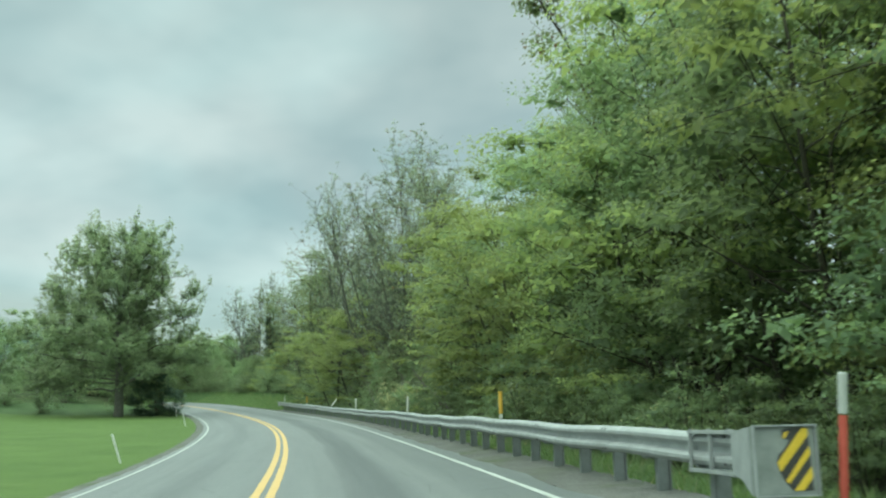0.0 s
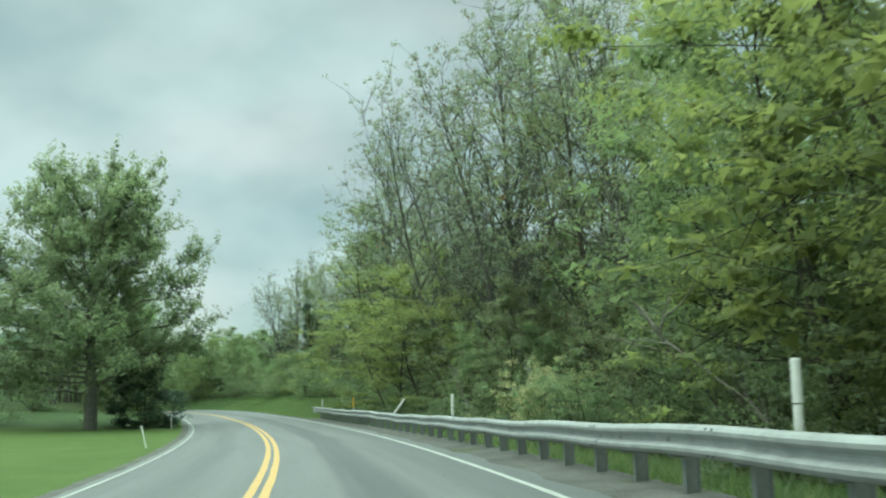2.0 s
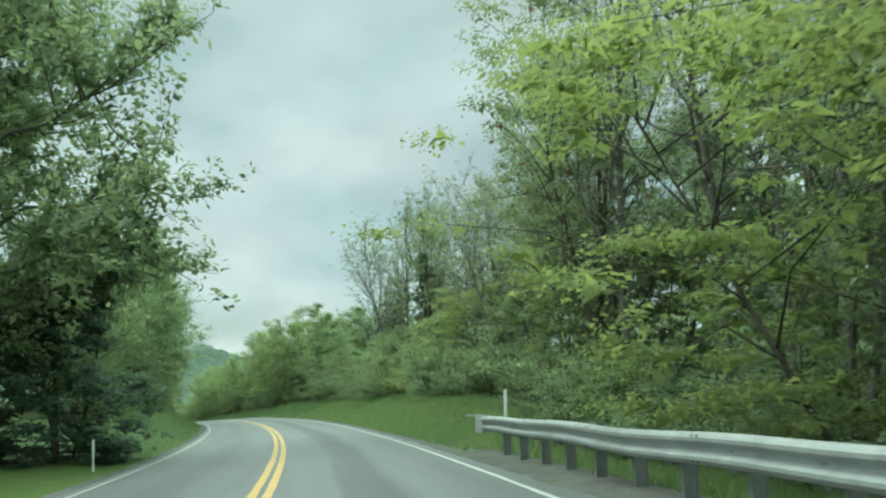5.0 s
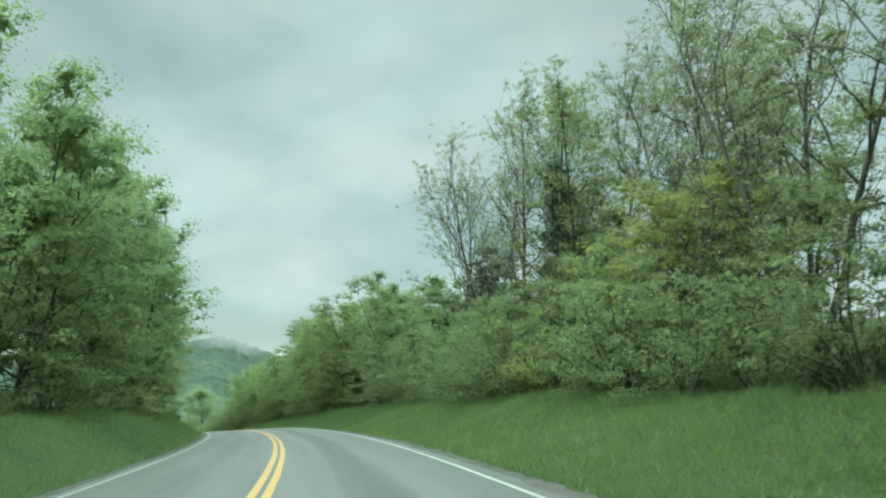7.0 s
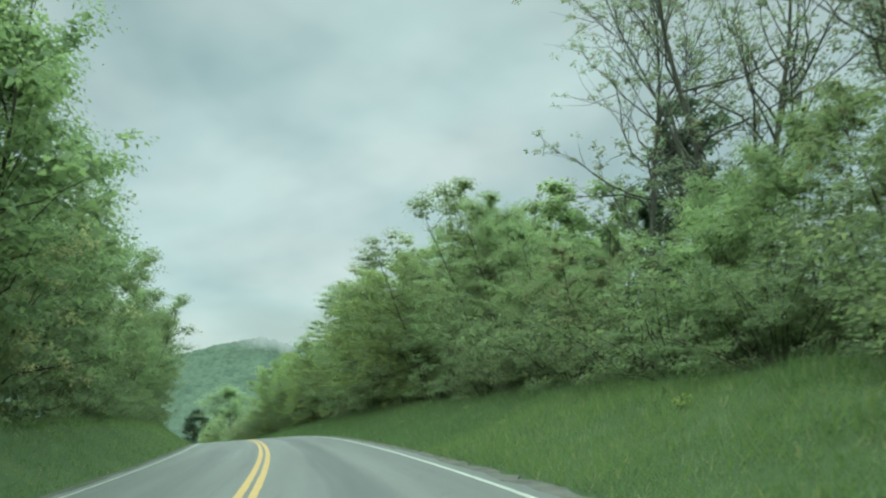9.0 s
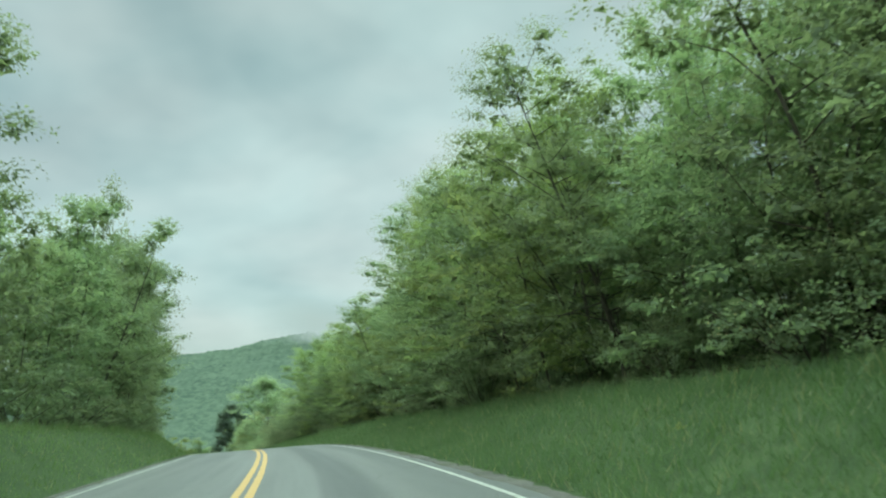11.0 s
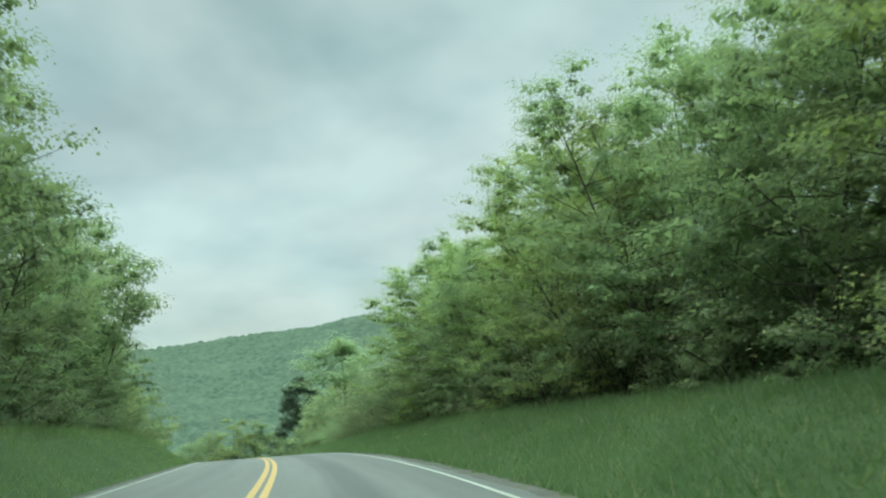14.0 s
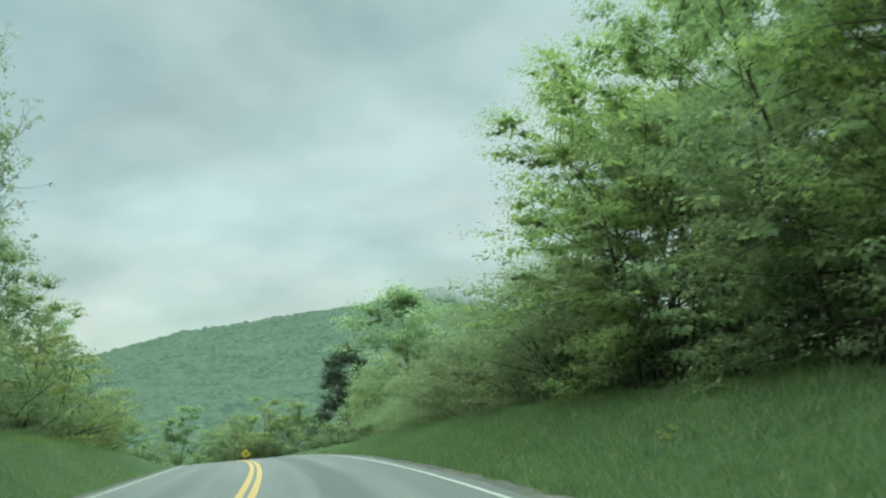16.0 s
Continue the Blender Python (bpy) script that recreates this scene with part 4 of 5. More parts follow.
def spreading_maple(seed, top, wide, mid):
    """A broad dome of limbs that fork low and rise outwards; leaves sit close along upright shoots."""
    rng = np.random.default_rng(seed)
    wood, sites, boughs = Wood(), [], []
    trunk = bend(rng, (0, 0, -0.3), (0.02, 0, 1), top * 0.78, 9, 0.04, 0.03)
    wood.limb(trunk, 0.5, 0.06, 11)
    limbs = 58
    for n in range(limbs):
        u = (n + 0.5) / limbs
        az = n * 2.4 + rng.normal(0, 0.25)
        el = math.radians(-36 + 120 * u ** 1.05)
        grow = rng.uniform(0.82, 1.04)
        reach = wide * math.cos(el) ** 0.8 * grow
        end = np.array([math.cos(az) * reach, math.sin(az) * reach, mid + (top - mid if el > 0 else mid * 1.22) * math.sin(el) * grow])
        if math.cos(az + 0.7) > 0.1:
            # towards the road the limbs are shorter and clear of the traffic
            end = np.array([end[0] * 0.9, end[1] * 0.9, max(end[2], 5.6 if math.cos(az + 0.7) > 0.6 else 3.2)])
        if math.cos(az + 0.7) > 0.1 and math.sin(az + 0.7) > 0.0:
            end *= (0.72, 0.72, 1.0)
        foot_z = min(2.6 + (top * 0.5) * u, end[2] - 0.2 if el > 0.2 else 9.0)
        i = min(max(int(foot_z / (top * 0.78) * 9), 0), 8)
        start = trunk[i] * (1, 1, 0) + (0, 0, foot_z)
        knee = start + (end - start) * (0.5, 0.5, 0.42 if el > 0.3 else 0.9) + rng.normal(0, 0.6, 3)
        v = np.linspace(0, 1, 9)[:, None]
        lp = (1 - v) ** 2 * start + 2 * v * (1 - v) * knee + v * v * end
        lp[1:-1] += rng.normal(0, 0.1, (7, 3))
        wood.limb(lp, 0.11 - 0.05 * u, 0.014, 6)
        for q in range(11):
            y = rng.uniform(0.3, 1.0) * 8
            j = min(int(y), 7)
            bp = lp[j] + (lp[j + 1] - lp[j]) * (y - j)
            out = unit(lp[j + 1] - lp[j])
            bl = rng.uniform(1.2, 2.7)
            br = bend(rng, bp, out + rng.normal(0, 0.62, 3), bl, 4, 0.12, 0.1 if el > 0 else -0.02)
            wood.limb(br[::2], 0.035, 0.01, 3)
            boughs.append(br[2])
            for k in range(6):
                sp = br[rng.integers(1, 5)]
                sh = bend(rng, sp, unit(br[-1] - br[0]) * 0.8 + rng.normal(0, 0.5, 3) + (0, 0, 0.6), rng.uniform(0.6, 1.25), 3, 0.1, 0.12)
                if k % 2:
                    wood.limb(sh[::3], 0.012, 0.005, 3)
                sites += [sh[1], sh[2], sh[3]]
    core = np.array([0, 0, mid])
    ob = thing("lawn_maple", Matrix(), "large spreading maple standing on the mown lawn", "tree")
    part("trunk", wood.mesh("trunk", BARK_GREY), None, ob)
    crown = leaf_mesh("crown", rng, sites, 112000, 0.31, 0.12, LEAF_MAPLE, 0.1, 0.5, core, 0, 0.2, 1.1, 4)
    part("crown", crown, None, ob)
    part("inner_foliage", leaf_mesh("inner_foliage", rng, boughs, 30000, 0.9, 0.16, LEAF_MAPLE, 0.3, 0.5, core, 0, 0.2, 0.6, 4), None, ob, "shaded leaves inside the crown")
    return ob


def lawn_tree():
    ob = spreading_maple(7, 18.5, 9.5, 7.6)
    ob.matrix_world = pose(*foot(106.6, -10.4), 0, 0, turn_at(106.6)) @ pose(0, 0, 0, 0, 0, 40)
    plant("edge", 112.0, -6.9, 10.0, spin=80, wide=0.9)["label"] = "mid-green leafy tree crowding the lawn maple"
    plant("dark", 110.0, -6.7, 5.6, spin=10, wide=1.2, sink=0.3)["label"] = "dark green dense bushy tree beside the lawn maple"


lawn_tree()


def dead_branch(s, w, way, length, seed):
    """A bare pale limb fallen among the trees, with a few side twigs."""
    rng = np.random.default_rng(seed)
    ob = thing("dead_branch", pose(*foot(s, w, 0.05), 0, 0, turn_at(s)), "bare pale dead branch leaning among the trees", "branch", "fallen branches")
    pts = bend(rng, (0, 0, 0), way, length, 7, 0.12, 0.0)
    wood = Wood()
    wood.limb(pts, 0.035, 0.01, 6)
    limb = part("limb", wood.mesh("limb", BARK_PALE), None, ob)
    for q in range(7):
        k = rng.integers(2, 7)
        wood = Wood()
        wood.limb(bend(rng, pts[k], unit(pts[k] - pts[k - 1]) + rng.normal(0, 0.6, 3), length * rng.uniform(0.2, 0.4), 4, 0.2, 0.02), 0.022, 0.005, 4)
        part("twig", wood.mesh("twig", BARK_PALE), None, limb)


dead_branch(62.0, 8.2, (-0.1, 0.85, 0.5), 5.0, 3)
dead_branch(45.0, 8.4, (-0.5, 0.5, 0.7), 4.5, 11)
dead_branch(47.5, 8.6, (-0.6, -0.3, 0.7), 3.8, 12)
dead_branch(72.0, 8.8, (-0.2, 0.75, 0.6), 4.0, 4)
dead_branch(90.0, 7.6, (0.1, -0.7, 0.6), 5.5, 6)


def earth_patch(s, w, long, wide, seed):
    """Bare reddish soil showing on the bank, ragged and slightly proud."""
    rng = np.random.default_rng(seed)
    a = np.arange(40) * 2 * np.pi / 40
    r = 0.75 + 0.25 * np.sin(3 * a + seed) + rng.normal(0, 0.12, 40)
    rings = [(s + 0 * a, w + 0 * a)] + [(s + long * r * q * np.cos(a), w + wide * r * q * np.sin(a)) for q in (0.5, 1.0)]
    lift = (0.02, 0.012, -0.03)
    v = np.concatenate([place(x, y, ground(x, y) + d + 0.015 * rng.normal(0, 1, 40)) for (x, y), d in zip(rings, lift)])
    i = np.arange(40)
    j = (i + 1) % 40
    f = np.concatenate([np.stack([q * 40 + i, q * 40 + j, q * 40 + 40 + j, q * 40 + 40 + i], 1) for q in (0, 1)])
    tagged(new("earth_patch", mesh_from("earth_patch", v, f[:, ::-1], EARTH, True)), "bare reddish earth showing through the grass bank", "earth", kind="stuff")


# bare soil on the bank: place along the road, offset, half length and half width
BARE = [(259.2, 8.0, 0.95, 0.42, 2), (261.2, 8.2, 0.5, 0.24, 3), (255.2, 7.9, 0.8, 0.34, 4)]
for spot in BARE:
    earth_patch(*spot)


def grass_blades(name, seed, count, s0, s1, w0, w1, tall, label, mat=GRASS_BLADE):
    """Rough grass, one thin blade a triangle."""
    rng = np.random.default_rng(seed)
    s = rng.uniform(s0, s1, count)
    w = rng.uniform(w0, w1, count)
    for bs, bw, long, wide, _ in BARE:
        keep = ((s - bs) / long) ** 2 + ((w - bw) / wide) ** 2 > rng.uniform(0.5, 1.1, len(s))
        s, w = s[keep], w[keep]
    count = len(s)
    clump = 0.5 + 0.5 * np.sin(1.7 * s + 2.1 * np.sin(0.6 * s)) * np.sin(2.3 * w + 0.9 * s)
    h = tall * (0.5 + 0.85 * clump) * rng.uniform(0.5, 1.25, count)
    p = place(s, w, ground(s, w) - 0.02)
    lie = rng.uniform(0, 6.283, count)
    a = lie + math.pi / 2 + rng.normal(0, 0.3, count)
    side = np.stack([np.cos(a), np.sin(a), 0 * a], 1) * (0.007 + 0.008 * rng.random(count))[:, None]
    tip = p + np.stack([np.cos(lie) * h * 0.7, np.sin(lie) * h * 0.7, h * 0.85], 1)
    v = np.stack([p + side, tip, p - side], 1)[:, ::-1].reshape(-1, 3)
    f = np.arange(count * 3).reshape(-1, 3)
    tagged(new(name, mesh_from(name, v, f, mat)), label, "grass", kind="stuff")


grass_blades("bank_grass", 1, 75000, 100, 172, 4.2, 9.4, 0.24, "tall rough green grass on the roadside bank")
# from here the blade colour also holds the shade below the trees
grass_blades("bank_grass", 2, 150000, 170, 320, 4.2, 9.4, 0.26, "deep green grass on the bank, with the trees' shade in its colour", SHADED_BLADE)
grass_blades("verge_grass", 3, 40000, 112, 300, -7.6, -4.1, 0.2, "rough green grass on the low roadside bank")
grass_blades("dry_grass", 7, 700, 116, 130, 6.0, 8.6, 0.55, "tall pale dry grass at the top of the bank")
grass_blades("fringe_grass", 8, 26000, 112, 300, 7.5, 9.4, 0.42, "long loose grass at the foot of the shrubs", SHADED_BLADE)
grass_blades("fringe_grass", 9, 14000, 122, 310, -8.0, -6.2, 0.4, "long loose grass at the foot of the far shrubs")
grass_blades("rail_grass", 4, 35000, 6, 104, 4.9, 8.0, 0.32, "weedy green grass behind the guard rail")

# ---- mountain ----


def canopy(x, y, cell, seed):
    """Rounded tree tops: height of the nearest jittered dome."""
    gx, gy = np.floor(x / cell), np.floor(y / cell)
    best = np.zeros_like(x)
    for i in (-1, 0, 1):
        for j in (-1, 0, 1):
            cx, cy = gx + i, gy + j
            h1 = np.modf(np.sin(cx * 127.1 + cy * 311.7 + seed) * 43758.5453)[0]
            h2 = np.modf(np.sin(cx * 269.5 + cy * 183.3 + seed) * 43758.5453)[0]
            dx, dy = (x / cell - cx - 0.5 - 0.4 * h1), (y / cell - cy - 0.5 - 0.4 * h2)
            d = np.sqrt(dx * dx + dy * dy)
            best = np.maximum(best, np.clip(1 - d * d * 1.3, 0, 1) * (0.75 + 0.25 * h1))
    return best


def build_mountain():
    n = Nodes("far_forest")
    # the haze of distance is mixed into these bluish greens
    c = n.ramp(n.noise(0.02, 5, rough=0.65), (0.3, (0.036, 0.068, 0.052)), (0.7, (0.08, 0.122, 0.088)))
    c = n.mix(n.ramp(n.noise(0.11, 3, rough=0.7), (0.42, (0, 0, 0)), (0.62, (0.8, 0.8, 0.8))), c, (0.106, 0.152, 0.11))
    n.colour(c)
    n.set(0.95, 0, 0.1)
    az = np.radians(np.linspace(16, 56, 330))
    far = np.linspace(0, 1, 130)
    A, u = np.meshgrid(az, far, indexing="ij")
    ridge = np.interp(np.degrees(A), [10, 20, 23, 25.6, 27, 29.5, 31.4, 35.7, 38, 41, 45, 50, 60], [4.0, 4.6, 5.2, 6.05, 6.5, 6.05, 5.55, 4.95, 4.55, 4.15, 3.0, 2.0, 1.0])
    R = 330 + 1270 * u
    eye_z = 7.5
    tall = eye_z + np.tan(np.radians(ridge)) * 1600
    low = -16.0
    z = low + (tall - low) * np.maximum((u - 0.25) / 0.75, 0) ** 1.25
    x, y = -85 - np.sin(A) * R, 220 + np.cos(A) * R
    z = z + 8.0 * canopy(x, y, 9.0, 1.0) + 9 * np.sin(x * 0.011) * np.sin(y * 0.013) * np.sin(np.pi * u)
    v = np.stack([x, y, z], -1).reshape(-1, 3)
    a, b = A.shape
    i = (np.arange(a - 1)[:, None] * b + np.arange(b - 1)).ravel()
    f = np.stack([i, i + b, i + b + 1, i + 1], 1)
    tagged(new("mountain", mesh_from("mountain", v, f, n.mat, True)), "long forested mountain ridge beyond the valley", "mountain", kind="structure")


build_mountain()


def build_low_cloud():
    """A bank of low cloud that lies on the mountain's highest shoulder: a curved sheet of backdrop, thin at its rim."""
    n = Nodes("low_cloud")
    uv = n.nt.nodes.new("ShaderNodeUVMap")
    sep = n.nt.nodes.new("ShaderNodeSeparateXYZ")
    n.link(uv.outputs[0], sep.inputs[0])
    up, along = sep.outputs["Y"], sep.outputs["X"]
    rag = n.math("MULTIPLY_ADD", n.noise(1.0, 4, "UV", (9, 3, 1), 0.6), 0.5, -0.25)
    body = n.ramp(n.math("ADD", up, rag), (0.12, (0, 0, 0)), (0.42, (0.93, 0.93, 0.93)))
    top = n.ramp(up, (0.62, (1, 1, 1)), (0.98, (0, 0, 0)))
    ends = n.ramp(n.math("ABSOLUTE", n.math("SUBTRACT", along, 0.5)), (0.2, (1, 1, 1)), (0.49, (0, 0, 0)))
    # the sheet glows in the sky's tone in place of light falling on it
    glow = n.add("ShaderNodeEmission", Color=(0.5, 0.665, 0.625, 1), Strength=1.0)
    clear = n.add("ShaderNodeBsdfTransparent")
    m = n.add("ShaderNodeMixShader")
    n.link(n.mix(1.0, n.mix(1.0, body, top, "MULTIPLY"), ends, "MULTIPLY"), m.inputs[0])
    n.link(clear.outputs[0], m.inputs[1])
    n.link(glow.outputs[0], m.inputs[2])
    n.link(m.outputs[0], n.out.inputs["Surface"])
    a, u = np.meshgrid(np.linspace(0, 1, 40), np.linspace(0, 1, 12), indexing="ij")
    az, el = np.radians(18.5 + 12.0 * a), np.radians(5.35 + 3.4 * u)
    v = np.stack([-85 - np.sin(az) * 1480, 220 + np.cos(az) * 1480, 7.5 + np.tan(el) * 1480 + 6 * np.sin(9 * a)], -1).reshape(-1, 3)
    i = (np.arange(39)[:, None] * 12 + np.arange(11)).ravel()
    f = np.stack([i, i + 12, i + 13, i + 1], 1)
    me = mesh_from("low_cloud", v, f, n.mat, True)
    me.uv_layers.new(name="spread").data.foreach_set("uv", np.stack([a.ravel(), u.ravel()], 1)[f.ravel()].astype(np.float32).ravel())
    tagged(new("low_cloud", me), "pale grey low cloud lying on the mountain's shoulder", "cloud", kind="structure")


build_low_cloud()

# ---- guard rail ----
RAIL_W, RAIL_S0, RAIL_S1, RAIL_TOP = 4.42, 8.46, 99.0, 0.70
BOLT_STEEL = steel_material("bolt_steel", (0.12, 0.12, 0.12), 0.6)


def rail_height(s):
    return TILT * RAIL_W + RAIL_TOP + 0.014 * np.sin(0.35 * s) + 0.012 * np.sin(1.1 * s + 1.0) + 0.05 * smooth(88, 99, s) - 0.09 * np.exp(-(((np.asarray(s, float) - 60) / 16) ** 2))


def build_guard_rail():
    rail = thing("guard_rail", pose(*map(float, place(RAIL_S0, RAIL_W, 0.3))), "galvanised steel guard rail on posts beside the road", "guard rail")
    inv = rail.matrix_world.inverted()
    # half profile of the corrugated beam: (towards the road, down from the top)
    prof = [(0.0, 0.0), (0.018, 0.004), (0.052, 0.022), (0.078, 0.05), (0.078, 0.085), (0.04, 0.112), (0.006, 0.13), (0.0, 0.155), (0.006, 0.18), (0.04, 0.198), (0.078, 0.225), (0.078, 0.26), (0.052, 0.288), (0.018, 0.306), (0.0, 0.31)]
    front = np.array(prof)
    back = front - (0.01, 0)
    ring = np.concatenate([front, back[::-1]])
    k = len(ring)
    piece = 3.9
    n = 0
    bolt_me = None
    s = RAIL_S0
    while s < RAIL_S1 - 0.5:
        e = min(s + piece + 0.28, RAIL_S1)
        ss = np.linspace(s, e, 9)
        dent = 0.012 * math.sin(n * 2.7)
        w = RAIL_W - ring[None, :, 0] - (0.007 if n % 2 else 0.0) + dent * np.sin(np.linspace(0, 3.14, 9))[:, None]
        z = rail_height(ss)[:, None] - ring[None, :, 1] + (0.004 if n % 2 else 0.0)
        v = place(np.repeat(ss[:, None], k, 1), w, z).reshape(-1, 3)
        v = np.array([inv @ Vector(p) for p in v])
        i, j = np.arange(8)[:, None] * k, np.arange(k)
        j2 = (j + 1) % k
        quads = np.stack([i + j, i + k + j, i + k + j2, i + j2], -1).reshape(-1, 4).tolist()
        faces = [tuple(q) for q in quads] + [tuple(range(k)), tuple(range(9 * k - 1, 8 * k - 1, -1))]
        me = mesh_from("beam", v, faces, STEEL)
        beam = part("beam", me, STEEL, rail)
        if bolt_me is None:
            bm = bmesh.new()
            rod(bm, (0, 0, 0), (-0.016, 0, 0), 0.014, n=6)
            bolt_me = bpy.data.meshes.new("bolt")
            bm.to_mesh(bolt_me)
            bm.free()
            bolt_me.materials.append(BOLT_STEEL)
        for ds in (0.06, 0.20):
            for dz in (0.035, 0.268):
                p = place(s + ds, RAIL_W - 0.088 + 0.02, rail_height(s + ds) - dz)
                bolt = part("bolt", bolt_me, None, beam)
                bolt.matrix_local = inv @ pose(float(p[0]), float(p[1]), float(p[2]), 0, 0, turn_at(s))
        s += piece
        n += 1
    post_me = block_me = None
    for q, s in enumerate(np.arange(RAIL_S0 + 1.09, RAIL_S1 - 0.2, 1.66)):
        top = rail_height(s)
        if post_me is None:
            bm = bmesh.new()
            for dx in (-0.072, 0.072):
                box(bm, (0.012, 0.10, 0.95), (dx, 0, -0.475))
            box(bm, (0.144, 0.01, 0.95), (0, 0, -0.475))
            post_me = bpy.data.meshes.new("post")
            bm.to_mesh(post_me)
            bm.free()
            post_me.materials.append(STEEL_DARK)
            bm = bmesh.new()
            box(bm, (0.15, 0.12, 0.34), (0, 0, -0.17), 0.012)
            block_me = bpy.data.meshes.new("spacer_block")
            bm.to_mesh(block_me)
            bm.free()
            block_me.materials.append(STEEL_DARK)
        for name, me, w, z in (("post", post_me, RAIL_W + 0.225, top - 0.01), ("spacer_block", block_me, RAIL_W + 0.072, top - 0.0)):
            ob = part(name, me, None, rail)
            p = place(s, w, z)
            ob.matrix_local = inv @ pose(float(p[0]), float(p[1]), float(p[2]), math.sin(q * 1.9) * 1.2, math.cos(q * 2.3) * 1.0, turn_at(s))
    # flared end at the far side
    bm = bmesh.new()
    p = place(RAIL_S1 - 0.1, RAIL_W - 0.05, rail_height(RAIL_S1) - 0.155)
    box(bm, (0.20, 0.36, 0.40), inv @ Vector(p), 0.03)
    p = place(RAIL_S1 + 0.2, RAIL_W - 0.14, rail_height(RAIL_S1) + 0.02)
    box(bm, (0.30, 0.34, 0.04), inv @ Vector(p), 0.01)
    part("end_shoe", bm, STEEL, rail, "bent steel end shoe")


build_guard_rail()

YELLOW_SHEET = plain_material("yellow_reflective_sheet", (0.62, 0.42, 0.03), (0.72, 0.5, 0.05), 0.45, 9)
BLACK_SHEET = plain_material("black_sheet", (0.03, 0.03, 0.026), (0.055, 0.055, 0.05), 0.5, 9)
WHITE_PLASTIC = plain_material("weathered_white_plastic", (0.5, 0.53, 0.48), (0.68, 0.7, 0.66), 0.5, 5)
RED_PLASTIC = plain_material("faded_red_plastic", (0.36, 0.055, 0.035), (0.5, 0.09, 0.06), 0.5, 5)
AMBER_PLASTIC = plain_material("amber_plastic", (0.6, 0.34, 0.04), (0.72, 0.44, 0.07), 0.5, 5)
GREY_SHEET = plain_material("dusty_grey_sheet", (0.17, 0.195, 0.185), (0.29, 0.32, 0.30), 0.55, 4, 0.2)


def build_rail_head():
    """Impact head of the rail: collar with window frame, flared neck, box with hazard stripes."""
    s = 7.7
    o = Matrix.Translation(tuple(map(float, place(s, RAIL_W, 0)))) @ pose(0, 0, 0, 0, 0, turn_at(s))
    ob = thing("rail_end_terminal", o, "grey steel impact head with striped hazard marker at the rail's start", "guard rail end")
    z0 = float(TILT * RAIL_W)
    # local x: right, y: along the road, z: up
    bm = bmesh.new()
    box(bm, (0.50, 0.10, 0.53), (0.03, 0.05, z0 + 0.495), 0.006)
    head = part("head_box", bm, GREY_SHEET, ob, "dusty scuffed steel face plate")
    bm = bmesh.new()
    for x in (-0.225, 0.285):
        box(bm, (0.014, 0.03, 0.55), (x, -0.012, z0 + 0.495), 0.003)
    for z in (0.225, 0.765):
        box(bm, (0.53, 0.03, 0.014), (0.03, -0.012, z0 + z), 0.003)
    part("face_rim", bm, STEEL, head)

    def sheet_piece(corners, near, thick):
        """A thin piece on the face plate; corners as shares of its width and height."""
        bm = bmesh.new()
        fc = bm.faces.new([bm.verts.new((-0.22 + 0.5 * u, near, z0 + 0.23 + 0.53 * v)) for u, v in corners])
        ext = bmesh.ops.extrude_face_region(bm, geom=[fc])
        bmesh.ops.translate(bm, vec=(0, thick, 0), verts=[v for v in ext["geom"] if isinstance(v, bmesh.types.BMVert)])
        bmesh.ops.recalc_face_normals(bm, faces=bm.faces)
        return bm

    torn = [(0.46, 0.94), (0.56, 0.975), (0.885, 0.975), (0.925, 0.06), (0.60, 0.06), (0.47, 0.2), (0.40, 0.33), (0.355, 0.47), (0.38, 0.58), (0.50, 0.68), (0.58, 0.8), (0.48, 0.82)]
    sheet = part("hazard_sheet", sheet_piece(torn, -0.004, 0.006), BLACK_SHEET, head, "torn black sheet with yellow diagonal stripes")
    for stripe in ([(0.36, 0.475), (0.40, 0.34), (0.885, 0.86), (0.885, 0.97), (0.79, 0.97)], [(0.475, 0.205), (0.53, 0.165), (0.902, 0.58), (0.895, 0.71)],
                   [(0.605, 0.065), (0.76, 0.065), (0.918, 0.25), (0.91, 0.41)], [(0.47, 0.83), (0.51, 0.82), (0.575, 0.93), (0.5, 0.91)]):
        part("stripe", sheet_piece(stripe, -0.008, 0.004), YELLOW_SHEET, sheet, "yellow reflective stripe")
    # flared neck between the face plate and the collar
    bm = bmesh.new()
    rings = []
    for y, xl, xr, zl, zh in ((0.09, -0.22, 0.27, 0.225, 0.762), (0.44, -0.15, 0.14, 0.33, 0.735), (0.68, -0.125, 0.08, 0.36, 0.72)):
        rings.append([bm.verts.new((x, y, z0 + z)) for x, z in ((xl, zl), (xr, zl), (xr, zh), (xl, zh))])
    for a, b in zip(rings, rings[1:]):
        for q in range(4):
            bm.faces.new((a[q], a[(q + 1) % 4], b[(q + 1) % 4], b[q]))
    bm.faces.new(rings[0])
    bm.faces.new(rings[-1])
    bmesh.ops.recalc_face_normals(bm, faces=bm.faces)
    part("neck", bm, STEEL, ob)
    bm = bmesh.new()
    for y in (0.70, 1.22, 1.74):
        box(bm, (0.03, 0.035, 0.40), (-0.105, y, z0 + 0.535), 0.004)
        box(bm, (0.03, 0.035, 0.40), (0.075, y, z0 + 0.535), 0.004)
    for z in (0.36, 0.71):
        box(bm, (0.04, 1.08, 0.035), (-0.105, 1.22, z0 + z), 0.004)
        box(bm, (0.18, 1.08, 0.02), (-0.015, 1.22, z0 + z), 0.004)
    part("guide_frame", bm, STEEL, ob)
    for y in (0.35, 1.55):
        bm = bmesh.new()
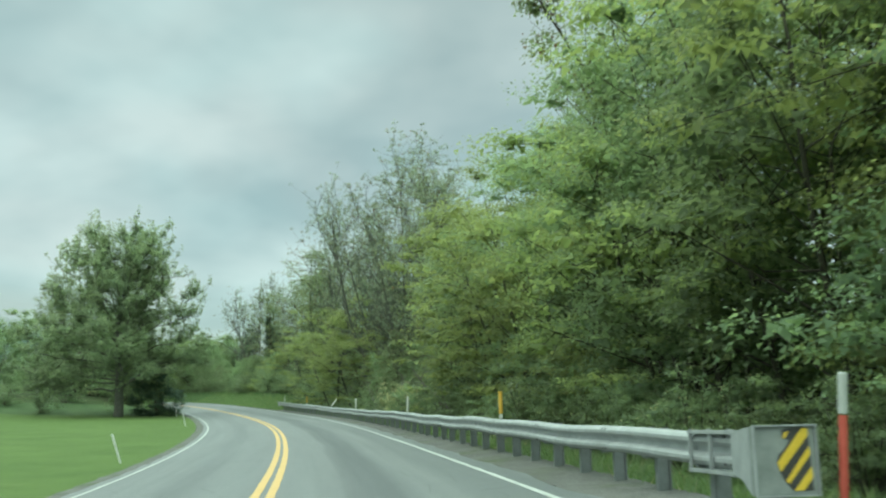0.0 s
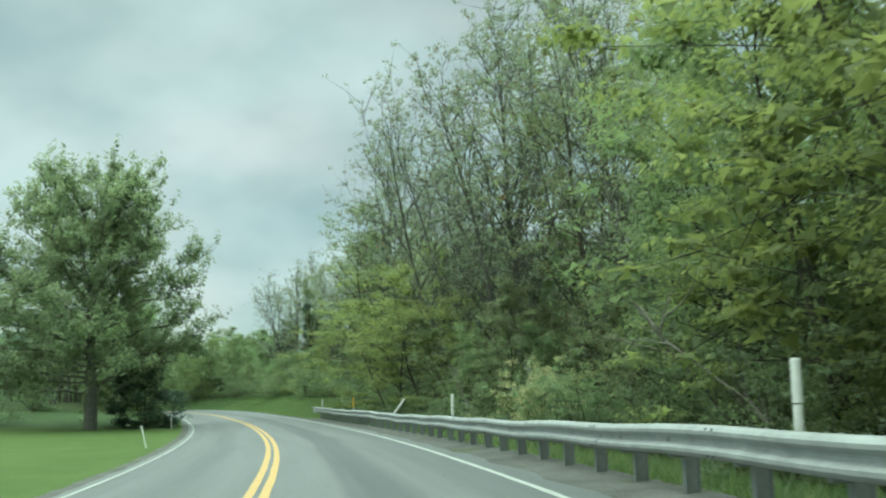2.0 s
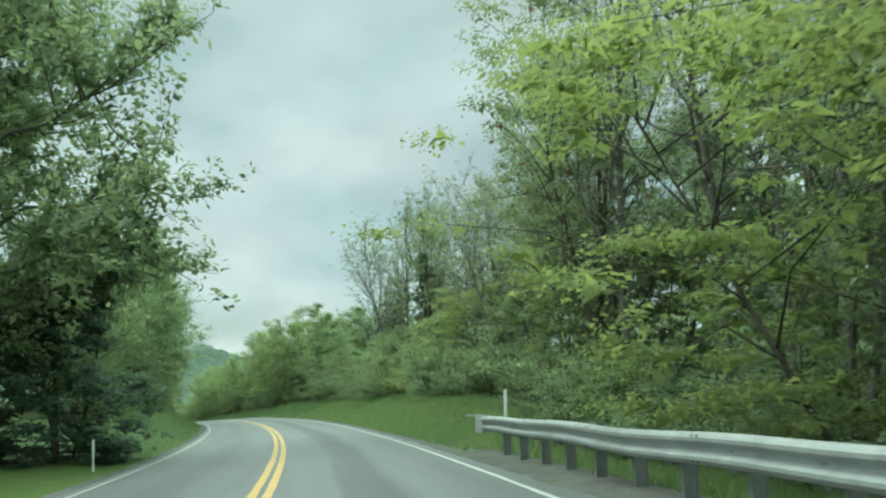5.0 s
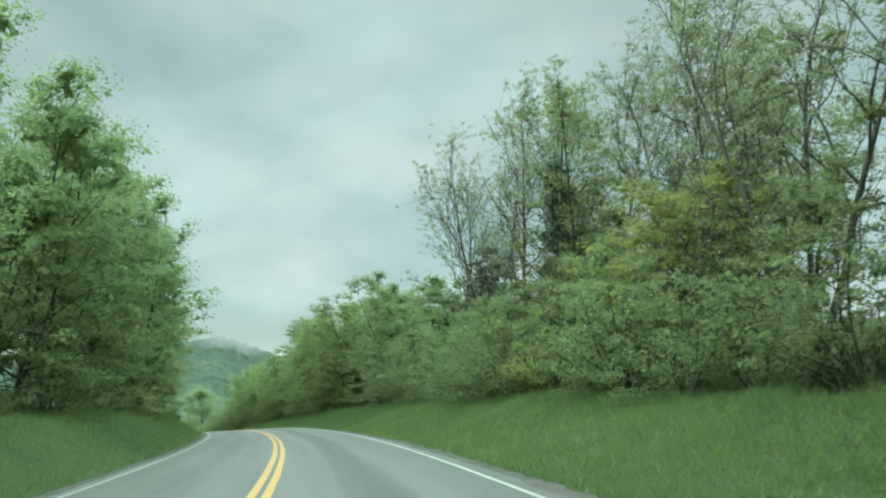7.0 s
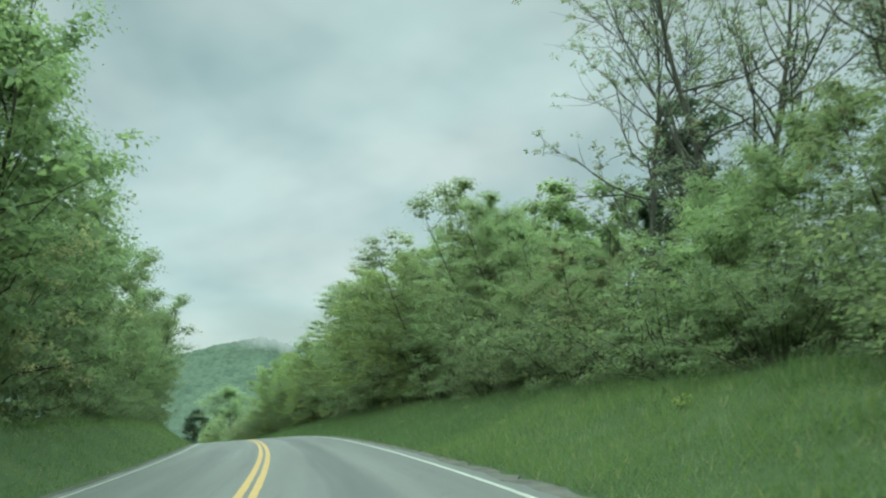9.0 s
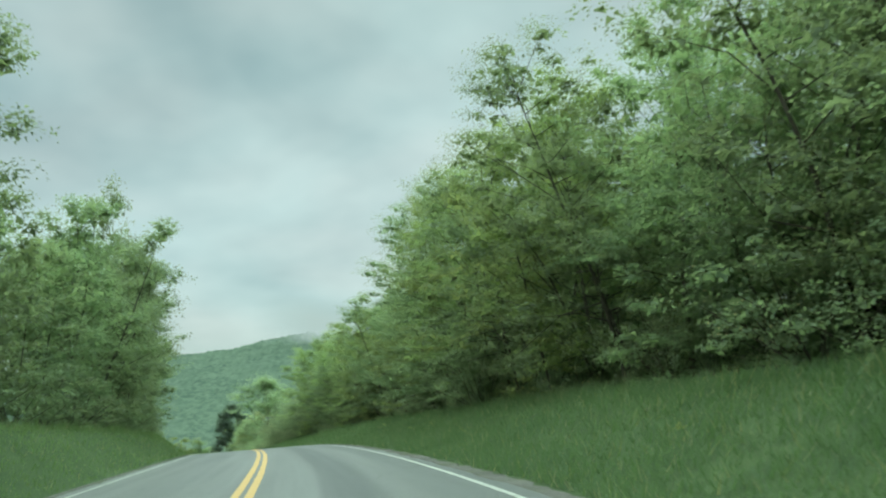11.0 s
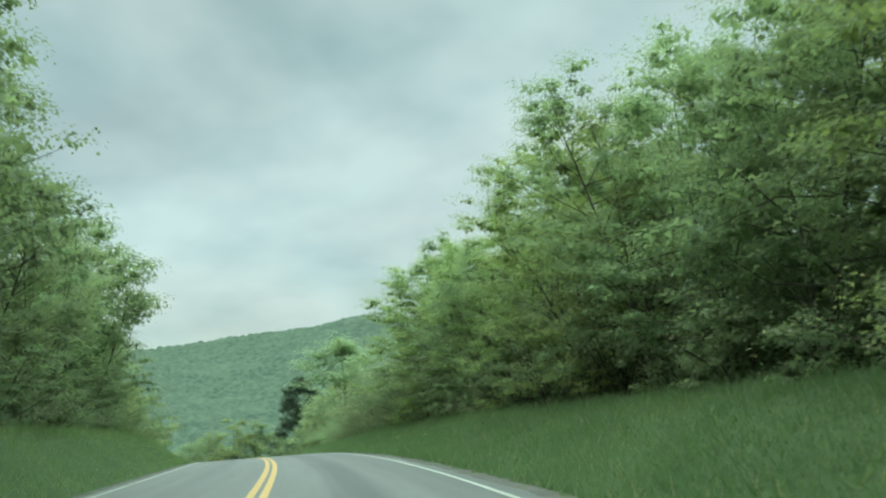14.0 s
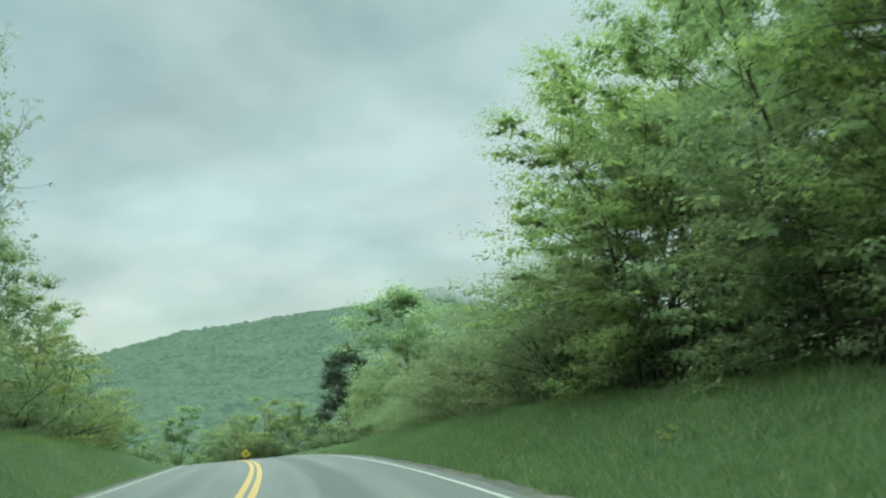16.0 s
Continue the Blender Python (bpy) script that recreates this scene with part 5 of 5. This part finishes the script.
        box(bm, (0.16, 0.12, 0.75), (0.10, y, z0 + 0.10), 0.008)
        part("post", bm, STEEL_DARK, ob)


build_rail_head()


def marker_post(s, w, tall, lean, lean_way, mats, r, label, lift=0.0):
    """A round marker post, set in the ground or, with lift, bolted to the back of a rail post; mats: lower and upper material, and the height where they meet."""
    x, y, z = foot(s, w, 0.05 - lift)
    ob = thing("marker_post", pose(x, y, z) @ Matrix.Rotation(radians(lean), 4, Vector((math.cos(lean_way), math.sin(lean_way), 0))), label, "marker post", "roadside marker posts")
    lower, upper, cut = mats
    for name, mat, a, b in (("lower_tube", lower, 0.0, cut - lift), ("upper_tube", upper, cut - lift + 0.002, tall - lift)):
        bm = bmesh.new()
        rr = r * (1.0 if name == "lower_tube" else 1.08)
        rod(bm, (0, 0, a), (0, 0, b - rr * 0.3), rr, rr, 14)
        if name == "upper_tube":
            rod(bm, (0, 0, b - rr * 0.3), (0, 0, b), rr, rr * 0.75, 14)
        part(name, bm, mat, ob)


GREY_PLASTIC = plain_material("weathered_grey_plastic", (0.3, 0.33, 0.3), (0.42, 0.45, 0.41), 0.5, 5)
POST_RW = (RED_PLASTIC, GREY_PLASTIC, 0.92)
marker_post(7.75, 4.91, 1.25, 4.0, 1.571, POST_RW, 0.035, "red marker post with grey top beside the rail end")
marker_post(21.6, 4.76, 1.32, 0.5, 0.0, (WHITE_PLASTIC, AMBER_PLASTIC, 0.85), 0.04, "amber-topped marker post behind the guard rail", 0.45)
marker_post(38.9, 4.76, 1.32, 2.0, 1.9, (WHITE_PLASTIC, WHITE_PLASTIC, 0.95), 0.04, "white marker post behind the guard rail", 0.45)
marker_post(57.9, 4.76, 1.25, 1.0, 1.0, (WHITE_PLASTIC, WHITE_PLASTIC, 0.9), 0.04, "white marker post behind the guard rail", 0.45)
marker_post(70.2, 4.70, 1.35, 36.0, 1.75, (WHITE_PLASTIC, WHITE_PLASTIC, 0.9), 0.04, "white marker post leaning over behind the guard rail", 0.5)
marker_post(83.5, 4.76, 1.4, 0.5, 0.0, (WHITE_PLASTIC, AMBER_PLASTIC, 0.85), 0.04, "amber-topped marker post behind the guard rail", 0.45)
marker_post(98.1, 4.76, 1.35, 0.5, 0.0, (WHITE_PLASTIC, WHITE_PLASTIC, 0.9), 0.035, "white marker post at the guard rail's far end", 0.45)
marker_post(32.6, -4.85, 0.98, 17.0, -1.2, (WHITE_PLASTIC, WHITE_PLASTIC, 0.6), 0.035, "thin white marker post leaning on the lawn's edge")
marker_post(75.0, -4.85, 0.98, 13.0, -1.2, (WHITE_PLASTIC, WHITE_PLASTIC, 0.6), 0.035, "thin white marker post leaning on the lawn's edge")
marker_post(106.0, -4.9, 0.9, 2.0, -1.2, (WHITE_PLASTIC, WHITE_PLASTIC, 0.55), 0.035, "thin white marker post on the verge")


def crossroad_sign():
    s, w = 372.4, 4.9
    x, y, z = foot(s, w)
    top = float(place(s, w, 1.26)[2])
    ob = thing("warning_sign", pose(x, y, z, 0, 0, turn_at(s)), "yellow diamond crossroad warning sign on a steel post", "road sign")
    h = top - z
    bm = bmesh.new()
    rod(bm, (0, 0.03, 0), (0, 0.03, h + 0.4), 0.03)
    part("post", bm, STEEL_DARK, ob)
    bm = bmesh.new()
    box(bm, (0.75, 0.006, 0.75), (0, 0, 0), 0.0, Matrix.Translation((0, 0, h)) @ Matrix.Rotation(radians(45), 4, "Y"))
    board = part("board", bm, YELLOW_SHEET, ob)
    bm = bmesh.new()
    for d in (-0.345, 0.345):
        box(bm, (0.71, 0.004, 0.022), (0, -0.006, d), 0.0, Matrix.Translation((0, 0, h)) @ Matrix.Rotation(radians(45), 4, "Y"))
        box(bm, (0.022, 0.004, 0.66), (d, -0.0065, 0), 0.0, Matrix.Translation((0, 0, h)) @ Matrix.Rotation(radians(45), 4, "Y"))
    part("border", bm, BLACK_SHEET, board, "thin black border")
    bm = bmesh.new()
    box(bm, (0.11, 0.004, 0.58), (0, -0.006, h))
    box(bm, (0.58, 0.004, 0.11), (0, -0.0075, h))
    part("cross_symbol", bm, BLACK_SHEET, board, "black crossroad symbol")


crossroad_sign()
